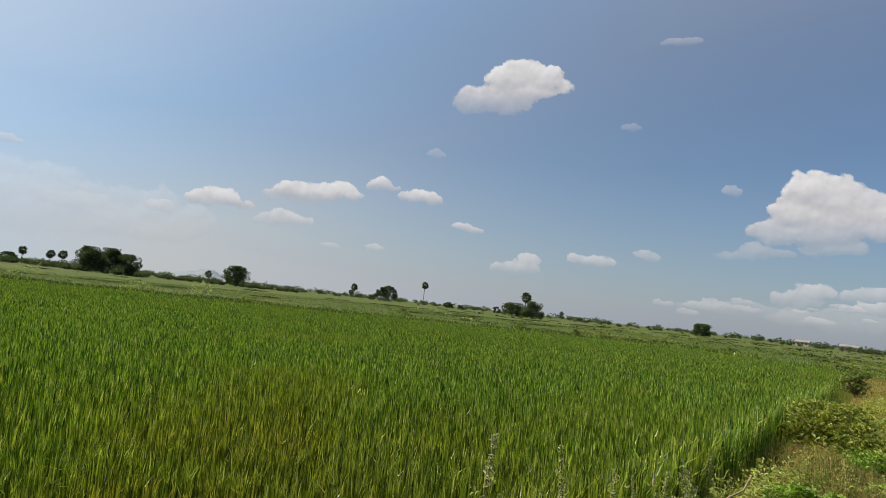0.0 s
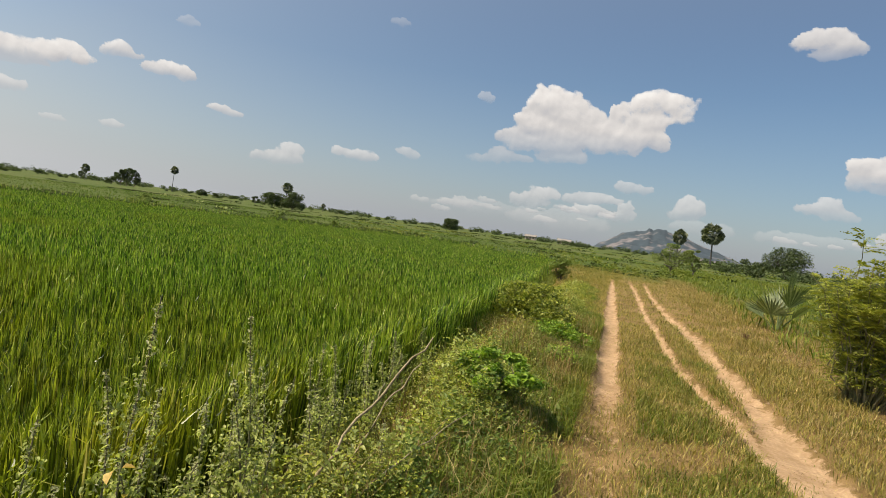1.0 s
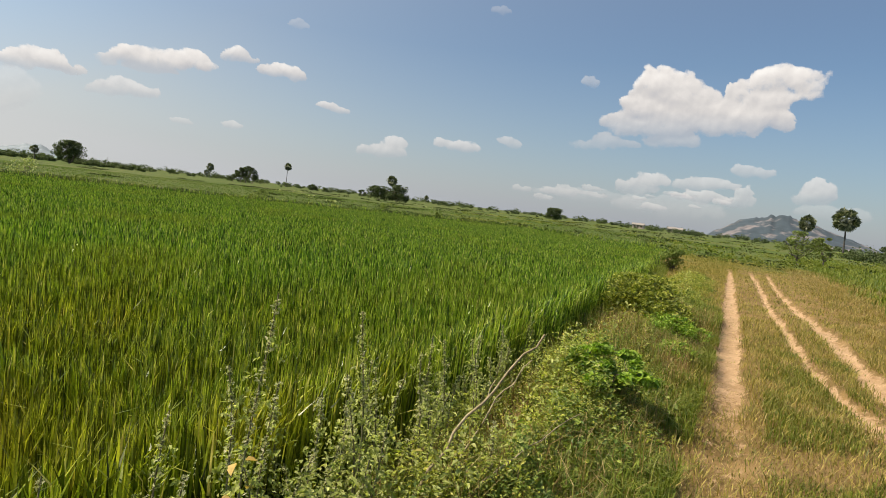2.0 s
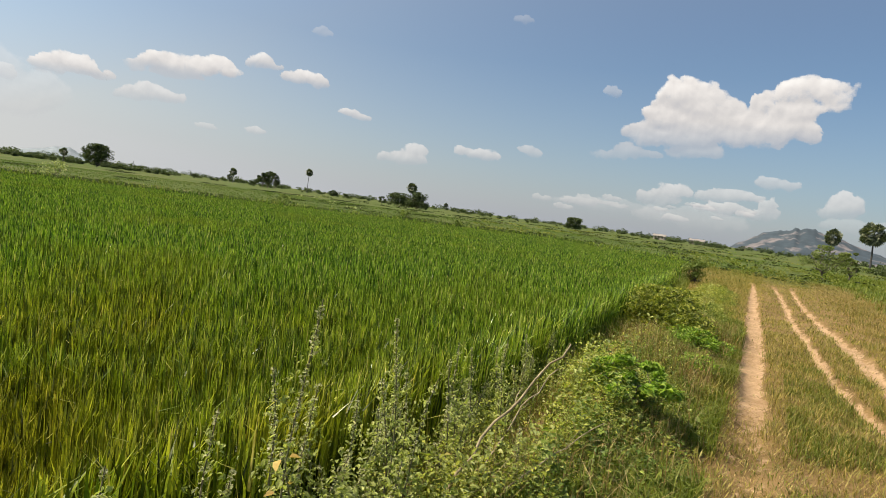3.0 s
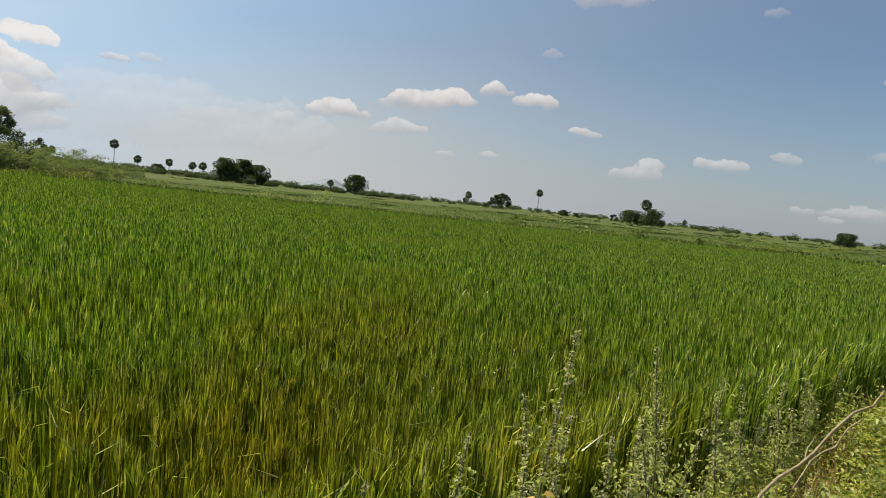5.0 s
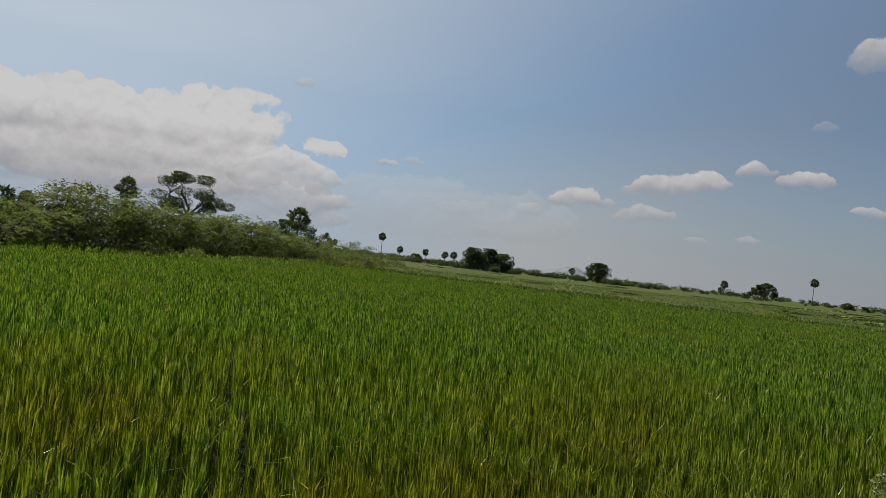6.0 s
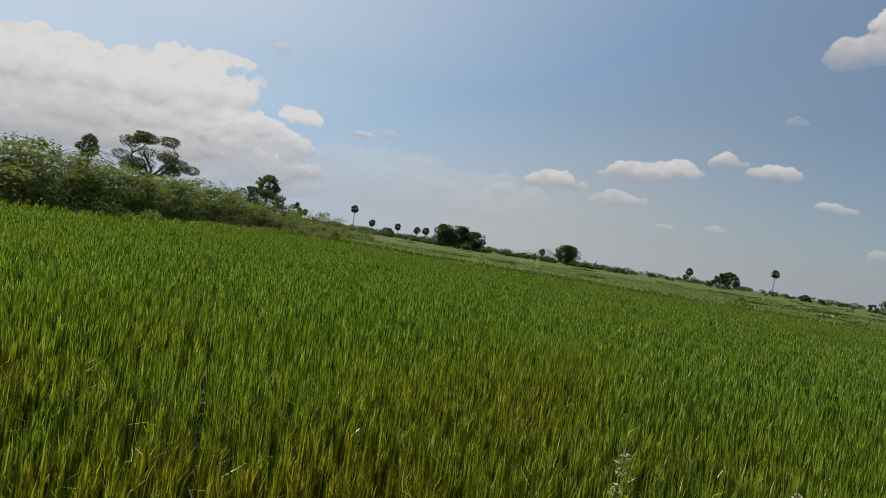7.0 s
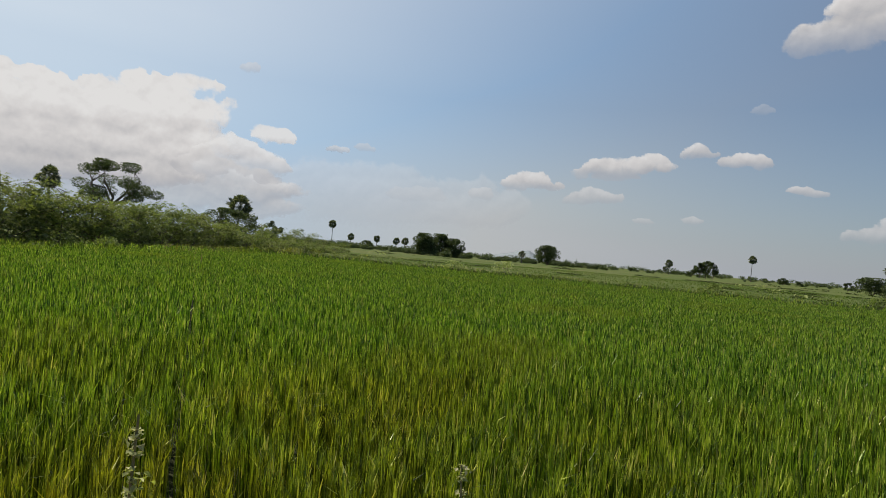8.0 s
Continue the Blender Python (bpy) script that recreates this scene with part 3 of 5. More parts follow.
# ---- grass ----
def grass_field(name, label, mat, n, box, hgt, wid, keep_rule, lean=0.45, far=False):
    x, y = scatter(n, *box)
    ok = keep_rule(x, y)
    x, y = x[ok], y[ok]
    m = len(x)
    h = rng.uniform(hgt[0], hgt[1], m) * (0.8 + 0.4 * ripple(x, y, 1.1, 2.0))
    root, width, tilt, turn = np.c_[x, y, height(x, y) - 0.005], rng.uniform(wid[0], wid[1], m), np.abs(rng.normal(lean, 0.3, m)), rng.uniform(0, 6.283, m)
    g = spikes(root, h, width, tilt, turn) if far else blades(root, h, width, tilt, turn, 0.4)
    tagged(new(name, raw_mesh(name, *g, mat)), label, "grass", kind="stuff")


def off_track(limit=0.45):
    return lambda x, y: (sand_at(x, y) + rng.random(len(x)) * 0.5 < limit + 0.1) & (in_field(x, y) < -0.05)


grass_field("track_grass", "short green grass between the wheel ruts", GRASS, 80000, (-0.9, 3.0, 1.2, 16), (0.04, 0.17), (0.004, 0.010), lambda x, y: off_track()(x, y) & (y < 11 + 5 * rng.random(len(x))), 0.6, True)
grass_field("track_grass", "green grass along the far track", GRASS, 44000, (-2.4, 4.5, 10, 46), (0.05, 0.16), (0.008, 0.018), lambda x, y: off_track()(x, y) & (y > 10 + 5 * rng.random(len(x))), 0.6, True)
grass_field("dry_grass", "short dry straw-coloured grass on the track verges", STRAW, 42000, (-0.7, 3.2, 1.2, 12), (0.03, 0.11), (0.003, 0.006), off_track(0.62), 0.9, True)
grass_field("dry_grass", "tall dry grass on the verge beside the track", STRAW, 44000, (2.0, 5.6, 4, 42), (0.07, 0.24), (0.004, 0.010), lambda x, y: off_track()(x, y) & (x < 3.9 + rng.normal(0, 0.6, len(x)) + 0.01 * y), 0.8, True)
grass_field("verge_grass", "green grass tufts through the dry verge", GRASS, 34000, (2.1, 6.5, 3, 30), (0.1, 0.3), (0.006, 0.012), lambda x, y: off_track()(x, y) & (ripple(x, y, 2.2, 3.0) > 0.1), 0.6)
grass_field("meadow_grass", "rough green meadow grass beside the track", MEADOW, 50000, (3.2, 30, 12, 75), (0.2, 0.5), (0.02, 0.05), lambda x, y: x > 3.2 + 0.015 * y + 0.6 * ripple(x, y, 0.8, 1.0), 0.5, True)
grass_field("fallow_grass", "rough green grass and weeds on fallow plots", FALLOW, 70000, (-110, -1, -6, 110), (0.08, 0.24), (0.035, 0.085),
            lambda x, y: (in_field(x, y) < -0.3) & ((x < -10) | (y > 26)), 0.5, True)
grass_field("track_grass", "fresh green tufts along the middle of the track", MEADOW, 17000, (0.3, 1.35, 1.2, 10), (0.05, 0.16), (0.004, 0.009), lambda x, y: off_track()(x, y) & (ripple(x, y, 1.5, 2.5) > -0.1), 0.6)
grass_field("straw_litter", "dry straw litter lying over the wheel ruts", STRAW, 46000, (-0.6, 2.6, 1.2, 16), (0.012, 0.03), (0.003, 0.006),
            lambda x, y: (sand_at(x, y) > 0.1) & (ripple(x, y, 3.1, 2.0) + 0.9 * (x < 0.5) * (1 - step(5.5, 8.0, y)) + rng.normal(0, 0.5, len(x)) > 0.3), 3.2)
grass_field("track_grass", "scattered taller grass tufts beside the ruts", GRASS, 9000, (-0.8, 3.2, 1.2, 12), (0.12, 0.28), (0.004, 0.008), lambda x, y: off_track()(x, y) & (ripple(x, y, 5.0, 1.5) > 0.45), 0.7)
grass_field("straw_litter", "brown bits of dead grass lying in the wheel ruts", RUSSET, 30000, (-0.6, 2.6, 1.2, 18), (0.01, 0.022), (0.003, 0.006),
            lambda x, y: (sand_at(x, y) > 0.1) & (ripple(x, y, 4.3, 1.0) + rng.normal(0, 0.5, len(x)) > 0.5), 3.0)
grass_field("track_grass", "thin green sprigs growing in the wheel ruts", MEADOW, 16000, (-0.6, 2.6, 1.2, 20), (0.03, 0.09), (0.004, 0.008),
            lambda x, y: (sand_at(x, y) > 0.3) & (ripple(x, y, 3.0, 4.0) + rng.normal(0, 0.25, len(x)) > 0.62), 0.8)
grass_field("bund_grass", "grass on the raised bund beside the paddy", GRASS, 50000, (-3.6, -0.3, 0.6, 46), (0.06, 0.26), (0.005, 0.012), off_track(), 0.6, True)
grass_field("track_grass", "short green grass along the track behind", GRASS, 30000, (-1.9, 5.0, -12, 1.4), (0.05, 0.16), (0.006, 0.012), lambda x, y: off_track()(x, y), 0.6, True)
grass_field("dry_grass", "dry straw-coloured grass on the track behind", STRAW, 18000, (-1.9, 5.0, -12, 1.4), (0.05, 0.2), (0.005, 0.01), lambda x, y: off_track(0.62)(x, y), 0.8, True)
grass_field("bund_grass", "longer green grass along the foot of the bund", MEADOW, 26000, (-1.3, -0.22, 1.4, 14), (0.12, 0.36), (0.005, 0.011), lambda x, y: off_track()(x, y) & (ripple(x, y, 1.7, 5.0) > -0.3), 0.6)


# ---- trees and palms ----
def tree(name, label, x, y, h, w, fork=0.3, n=2200, leaf=0.3, mat=DARK, clumps=26, squash=0.8, group="", low=False):
    base = thing(name, x, y, float(height(x, y)) - 0.05, label, "bush" if low or h < 1.5 else "tree", group)
    wood, tips = [], []
    r = 0.035 * h
    fork_z = h * fork
    if not low:
        g, pts = limb((0, 0, 0), (rng.normal(0, 0.03) * h, rng.normal(0, 0.03) * h, fork_z), r, r * 0.7, 0.05, 6, 8)
        wood.append(g)
        top = pts[-1]
    else:
        top = np.array([0, 0, 0.02])
    cz, rz = (fork_z + h) / 2 if not low else h * 0.5, (h - fork_z) / 2 if not low else h * 0.5
    bulge = rng.uniform(0.72, 1.08, 9)
    main, boughs = [], []
    if not low:
        for i in range(7):
            a = i * 0.9 + rng.normal(0, 0.2)
            c = top + np.array([math.cos(a) * w * 0.26, math.sin(a) * w * 0.26, (h - fork_z) * rng.uniform(0.3, 0.6)])
            g, pts = limb(top, c, r * 0.5, r * 0.2, 0.15, 6, 5)
            boughs.append(g)
            main.append(pts[-1])
    for i in range(clumps):
        a, e = rng.uniform(0, 6.283), rng.uniform(-0.8, 1.0)
        k = rng.uniform(0.1, 1.0) ** 0.55 * np.interp(a, np.linspace(0, 6.283, 9), bulge)
        wide = math.sqrt(max(0.06, 1 - max(e, 0) ** 2 * 0.92 - min(e, 0) ** 2 * (0.15 if fork < 0.09 else 0.4)))
        c = np.array([math.cos(a) * w / 2 * k * wide, math.sin(a) * w / 2 * k * wide, cz + rz * e * 0.88])
        tips.append(c)
        if i < (16 if low else 40):
            if low:
                root = top + rng.normal(0, 0.04 * w, 3) * [1, 1, 0]
            else:
                root = min(main, key=lambda q: float(np.linalg.norm(q - c)))
            g, _ = limb(root, c, r * (0.45 if low else 0.17), r * 0.06, 0.15, 5, 5)
            wood.append(g)
    if low:
        for g in wood:
            part("stem", raw_mesh("stem", *g, BARK, True), base)
    else:
        trunk = part("trunk", raw_mesh("trunk", *wood[0], BARK, True), base)
        for g in boughs:
            part("limb", raw_mesh("limb", *g, BARK, True), trunk)
        part("branches", raw_mesh("branches", *merged(wood[1:]), BARK, True), trunk)["kind"] = "stuff"
    tips = np.array(tips)
    size = rng.uniform(0.16, 0.30, clumps) * w if low else rng.uniform(0.13, 0.23, clumps) * w * (1.0 if math.hypot(x, y) > 100 else 0.8)
    n = int(n * (1.7 if not low else 1.0))
    pick = rng.integers(0, clumps, n)
    d = rng.normal(0, 1, (n, 3))
    d /= np.linalg.norm(d, axis=1)[:, None]
    rad = size[pick] * rng.uniform(0.35, 1.0, n) ** 0.5 * 0.75
    c = tips[pick] + d * rad[:, None] * [1, 1, squash if low else 0.85 if math.hypot(x, y) > 100 else 0.6]
    c[:, 2] = np.clip(c[:, 2], 0.04 * h, h)
    v, f_ = (ovals if low and h < 1.0 and leaf < 0.1 else leaves)(c, leaf * rng.uniform(0.6, 1.3, n), 0.6, 0.2, 0.5)
    part("crown" if not low else "foliage", raw_mesh("crown", v, f_, mat), base)
    return base


def fan_leaf(root, direction, length, radius, ribs=11, spread=2.3, droop=0.15, broad=0.42, twist=0.0):
    """One palmyra leaf: a stalk and a pleated fan of pointed ribs."""
    d = np.asarray(direction, float)
    d = d / np.linalg.norm(d)
    side = np.cross(d, (0, 0, 1))
    side = side / (np.linalg.norm(side) + 1e-9)
    up = np.cross(side, d)
    side, up = side * math.cos(twist) + up * math.sin(twist), up * math.cos(twist) - side * math.sin(twist)
    hub = np.asarray(root) + d * length
    vs, fs = [], []
    (tv, tf) = tube([root, hub], [radius * 0.03, radius * 0.02], 4)
    vs.append(tv)
    fs.append(tf)
    k = len(tv)
    for i in range(ribs):
        a = (i / (ribs - 1) - 0.5) * spread
        tip = hub + (d * math.cos(a) + side * math.sin(a)) * radius * rng.uniform(0.85, 1.05) - np.array([0, 0, droop * radius * rng.uniform(0.5, 1.5)])
        w = radius * spread / ribs * broad
        across = -d * math.sin(a) + side * math.cos(a)
        mid = hub + (tip - hub) * 0.6
        vs.append(np.array([hub, mid + across * w + up * w * 0.25, tip, mid - across * w - up * w * 0.25]))
        fs.append(np.array([[k, k + 1, k + 2], [k, k + 2, k + 3]]))
        k += 4
    return np.vstack(vs), np.vstack(fs)


def palmyra(label, x, y, h, crown, group="palmyra palms", leaves_n=46, skirt=1.1):
    base = thing("palmyra_palm", x, y, float(height(x, y)) - 0.1, label, "palm", group)
    top = h - crown * 0.5
    lean = rng.normal(0, 0.02, 2) * h
    s = np.linspace(0, 1, 8)
    pts = np.c_[lean[0] * s ** 2, lean[1] * s ** 2, top * s]
    rad = 0.19 - 0.07 * s
    rad[0] += 0.1
    part("trunk", raw_mesh("trunk", *tube(pts, rad, 8), PALM_BARK, True), base)
    ch = []
    for i in range(leaves_n):
        a = i * 2.4 + rng.normal(0, 0.2)
        e = 1.4 - (i / leaves_n) ** 0.8 * (1.6 + skirt)
        d = (math.cos(a) * math.cos(e), math.sin(a) * math.cos(e), math.sin(e))
        ch.append(fan_leaf(pts[-1] + rng.normal(0, 0.08, 3), d, crown * rng.uniform(0.2, 0.3), crown * rng.uniform(0.19, 0.25), 13, 3.9, 0.12, 0.5, rng.normal(0, 0.8)))
    if math.hypot(x, y) < 145:
        for g in ch:
            part("frond", raw_mesh("frond", *g, PALM), base)
    else:
        part("crown", raw_mesh("crown", *merged(ch), PALM), base)
    return base


for az, d, h, cr, lab in [
        (41.35, 390, 15.6, 5.6, "tall slender palmyra palm standing alone on the plain"),
        (47.8, 400, 9.8, 5.5, "short palmyra palm on the plain"),
        (48.1, 405, 5.5, 4.0, "stunted palmyra palm beside a taller one"),
        (31.9, 230, 9.9, 4.6, "palmyra palm rising out of a thicket"),
        (28.5, 400, 5.8, 3.6, "small palmyra palm on the horizon"),
        (78.7, 330, 14.4, 5.2, "tall palmyra palm with a bare trunk"),
        (76.98, 330, 8.2, 4.4, "short palmyra palm behind the bund"),
        (74.55, 330, 8.4, 4.4, "short palmyra palm behind low bushes"),
        (72.75, 300, 7.4, 4.2, "palmyra palm in a close pair"),
        (71.95, 302, 7.8, 4.2, "palmyra palm in a close pair"),
        (60.9, 240, 5.4, 3.2, "small palmyra palm before a far hill"),
        (101.3, 75, 7.2, 2.6, "palmyra palm head above the thorn scrub"),
        (112.0, 90, 5.2, 3.0, "palmyra palm head above the thorn scrub"),
        (109.4, 85, 5.3, 3.0, "palmyra palm head above the thorn scrub"),
        (107.9, 88, 4.9, 2.8, "palmyra palm head above the thorn scrub"),
        (114.2, 60, 6.1, 3.6, "large palmyra palm with a ragged skirt of dead fans"),
        (87.0, 105, 8.6, 4.8, "palmyra palm rising from a leafy thicket"),
        (-3.85, 139, 8.1, 3.9, "palmyra palm with drooping dead fans"),
        (-6.65, 141, 10.2, 5.2, "tall palmyra palm with a full round crown")]:
    palmyra(lab, *spot_west(az, d), h, cr)

for nm, az, d, h, w, fk, n, lf, mat, cl, lab in [
        ("shade_tree", 58.6, 232, 7.6, 8.2, 0.06, 4200, 0.5, DARK, 70, "broad round dark-leaved tree on the plain"),
        ("shade_tree", 45.25, 318, 7.4, 6.0, 0.16, 2300, 0.45, DARK, 26, "dark tree in a clump with bare trunks"),
        ("shade_tree", 44.8, 321, 8.6, 6.4, 0.18, 2500, 0.45, DARK, 28, "tallest dark tree in a clump with bare trunks"),
        ("shade_tree", 44.3, 317, 7.8, 6.0, 0.16, 2300, 0.45, DARK, 26, "dark tree in a clump with bare trunks"),
        ("shade_tree", 45.9, 330, 4.2, 4.5, 0.2, 900, 0.5, DARK, 14, "low dark tree beside a taller clump"),
        ("shade_tree", 70.1, 228, 8.2, 9.5, 0.03, 5200, 0.5, DARK, 80, "dark mango tree in a dense grove"),
        ("shade_tree", 68.7, 232, 8.6, 9.5, 0.03, 5200, 0.5, DARK, 80, "dark mango tree in a dense grove"),
        ("shade_tree", 67.4, 230, 7.2, 9.0, 0.03, 4600, 0.5, DARK, 70, "dark mango tree in a dense grove"),
        ("shade_tree", 96.8, 58, 6.9, 7.4, 0.46, 7000, 0.15, DARK, 26, "spreading tree with open dark crown above the scrub"),
        ("shade_tree", 87.6, 98, 5.4, 9.0, 0.1, 4000, 0.3, DARK, 60, "dark leafy tree round the foot of a palm"),
        ("shade_tree", 83.9, 150, 5.6, 5.0, 0.2, 1500, 0.35, DARK, 20, "dark low tree behind the scrub"),
        ("shade_tree", 75.4, 280, 4.0, 7.0, 0.15, 1300, 0.45, DARK, 20, "low dark tree beside a palm"),
        ("shade_tree", 38.95, 300, 3.2, 4.8, 0.12, 900, 0.45, DARK, 16, "low rounded tree on the plain"),
        ("shade_tree", 37.8, 320, 2.4, 5.0, 0.12, 700, 0.45, DARK, 14, "low bushy tree on the plain"),
        ("shade_tree", 32.9, 190, 4.6, 8.0, 0.04, 3000, 0.4, DARK, 46, "dark thicket tree below a palm"),
        ("shade_tree", 31.2, 185, 5.4, 6.8, 0.04, 3000, 0.4, DARK, 46, "dark thicket tree below a palm"),
        ("shade_tree", 34.5, 260, 3.2, 3.4, 0.15, 700, 0.4, DARK, 12, "small bushy tree on the plain"),
        ("shade_tree", 16.55, 260, 5.0, 7.6, 0.03, 3200, 0.45, DARK, 56, "rounded dark tree beyond the paddy"),
        ("shade_tree", 51.0, 300, 2.2, 2.4, 0.1, 400, 0.4, DARK, 8, "small dark bush on the plain"),
        ("shade_tree", -3.6, 56, 2.7, 3.6, 0.18, 1500, 0.15, THORN, 30, "leafy grey-green tree beside the track"),
        ("shade_tree", -5.4, 57, 2.5, 2.2, 0.2, 900, 0.15, THORN, 18, "leafy grey-green tree beside the track"),
        ("shade_tree", -12.4, 135, 6.2, 8.6, 0.1, 3800, 0.35, DARK, 80, "large dark round tree across the meadow"),
        ("shade_tree", -20.6, 130, 4.6, 8.5, 0.1, 2600, 0.35, DARK, 60, "dark round tree across the meadow"),
        ("shade_tree", -9.6, 120, 3.0, 3.4, 0.2, 900, 0.3, DARK, 14, "small dark tree in a hedge row"),
        ("shade_tree", -10.6, 120, 2.7, 3.4, 0.2, 900, 0.3, DARK, 14, "small dark tree in a hedge row")]:
    tree(nm, lab, *spot_west(az, d), h, w, fk, n, lf, mat, cl)


def hedge(name, label, a0, a1, d0, d1, h0, h1, n_clumps, per, leaf, mat=DARK):
    """A far row of low trees and bushes, too dense to count."""
    cs, hs = [], []
    for _ in range(n_clumps):
        x, y = spot(rng.uniform(a0, a1), rng.uniform(d0, d1))
        h = rng.uniform(h0, h1) * (0.6 + 0.4 * rng.random())
        k = rng.normal(0, 1, (per, 3))
        k /= np.linalg.norm(k, axis=1)[:, None]
        k *= (rng.random(per) ** 0.4)[:, None] * [h * 0.8, h * 0.8, h * 0.5]
        cs.append(np.array([x, y, float(height(x, y)) + h * 0.45]) + k)
    c = np.vstack(cs)
    v, f_ = leaves(c, leaf * rng.uniform(0.6, 1.3, len(c)), 0.8, 0.1, 0.4)
    tagged(new(name, raw_mesh(name, v, f_, mat)), label, "woodland", kind="stuff")


hedge("far_treeline", "far dark row of low trees along the horizon", -22, 86, 330, 460, 1.0, 2.6, 170, 90, 0.65)
hedge("far_treeline", "unbroken dark line of trees at the edge of the plain", -26, 90, 520, 760, 3.4, 6.4, 480, 60, 1.4)
hedge("far_treeline", "dark low trees behind the grove", 53, 67.5, 250, 300, 1.2, 3.6, 66, 260, 0.5)
hedge("far_treeline", "dark low trees behind short palms", 71, 85, 260, 320, 2.2, 4.2, 80, 220, 0.55)
hedge("far_treeline", "low green trees round distant houses", 4, 8.2, 330, 400, 2.4, 3.6, 24, 180, 0.5)
hedge("far_treeline", "low dark bushes at the foot of the grove", 65.8, 71.6, 222, 230, 1.4, 3.0, 26, 240, 0.42)
hedge("far_treeline", "low bushes across the meadow", -24, -7, 105, 150, 1.5, 3.3, 60, 120, 0.4)


def fronds(root, d, length, pairs, leaflet, droop=0.4, aspect=0.3):
    """Feathery sprays: leaflets in pairs along a drooping stalk."""
    d = d / (np.linalg.norm(d, axis=1)[:, None] + 1e-9)
    side = np.cross(d, rng.normal(0, 0.3, d.shape) + [0, 0, 1])
    side /= np.linalg.norm(side, axis=1)[:, None] + 1e-9
    out = []
    for s_ in np.linspace(0.12, 1.0, pairs):
        p = root + d * (length * s_)[:, None]
        p[:, 2] -= length * droop * s_ ** 2
        for sign in (-1, 1):
            e = side * sign + d * 0.55 + rng.normal(0, 0.15, d.shape)
            e /= np.linalg.norm(e, axis=1)[:, None]
            L = (leaflet * (1.1 - 0.7 * abs(s_ - 0.45)) * rng.uniform(0.7, 1.2, len(d)))[:, None]
            q = d * L * aspect * 0.5
            drop = L * [0, 0, 0.14]
            out.append(np.stack([p, p + e * L * 0.5 + q, p + e * L - drop, p + e * L * 0.5 - q], 1))
    v = np.stack(out, 1).reshape(-1, 3)
    k = (np.arange(len(v) // 4) * 4)[:, None]
    return v, np.stack([k + [0, 1, 2], k + [0, 2, 3]], 1).reshape(-1, 3)


def scrub(label, az, d, h, w, n, leaf=0.15, mat=THORN):
    """A dense thorny thicket: arching stems with feathery hanging sprays to the ground."""
    x, y = spot_west(az, d)
    base = thing("thorn_thicket", x, y, float(height(x, y)) - 0.05, label, "thicket", "thorn scrub")
    wood, cl, cr = [], [], []
    for i in range(44):
        a, u = rng.uniform(0, 6.283), math.sqrt(rng.random())
        r = w / 2 * u
        hh = h * (1 - 0.3 * u ** 2) * rng.uniform(0.15, 1.0) ** 0.7
        c = np.array([math.cos(a) * r, math.sin(a) * r, hh])
        cl.append(c)
        cr.append(rng.uniform(0.5, 1.0) * (0.5 + h / 6))
        if i < 18:
            g, _ = limb((c[0] * 0.25, c[1] * 0.25, 0), c + [0, 0, 0.1 * h], 0.05, 0.012, 0.2, 6, 5)
            wood.append(g)
        if i >= 42 and h > 3.4:
            q0 = np.array([c[0] * 0.6, c[1] * 0.6, h * 0.85])
            g, _ = limb(q0, q0 + [rng.normal(0, 0.9), rng.normal(0, 0.9), rng.uniform(0.1, 0.35)], 0.025, 0.008, 0.32, 8, 5)
            wood.append(g)
    for g in wood:
        part("stem", raw_mesh("stem", *g, BARK, True), base)
    cl, cr = np.array(cl), np.array(cr)

    def around(count, inner):
        pick = rng.integers(0, len(cl), count)
        d3 = rng.normal(0, 1, (count, 3))
        d3[:, 2] = np.where(rng.random(count) < 0.6, np.abs(d3[:, 2]), d3[:, 2])
        d3 /= np.linalg.norm(d3, axis=1)[:, None]
        c = cl[pick] + d3 * (cr[pick] * rng.uniform(inner, 0.85, count))[:, None] * [1.35, 1.35, 0.62]
        c[:, 2] = np.clip(c[:, 2], 0.06, h * 1.12)
        return c, d3

    # feathery sprays on the outside, denser shaded leaves within
    c, d3 = around(n // 7, 0.6)
    sprays = fronds(c, d3 * [1, 1, 0.35] + [0, 0, 0.15], rng.uniform(0.18, 0.4, len(c)), 4, leaf, 0.45, 0.5)
    part("foliage", raw_mesh("foliage", *sprays, mat), base)
    c2, _ = around(int(n * 0.55), 0.1)
    low = rng.random(len(c2)) < 0.45
    c2[low, 2] *= rng.random(low.sum())
    part("inner_foliage", raw_mesh("inner_foliage", *leaves(c2, leaf * 2.1 * rng.uniform(0.6, 1.1, len(c2)), 0.7, 0.2, 0.6), THICKET), base)


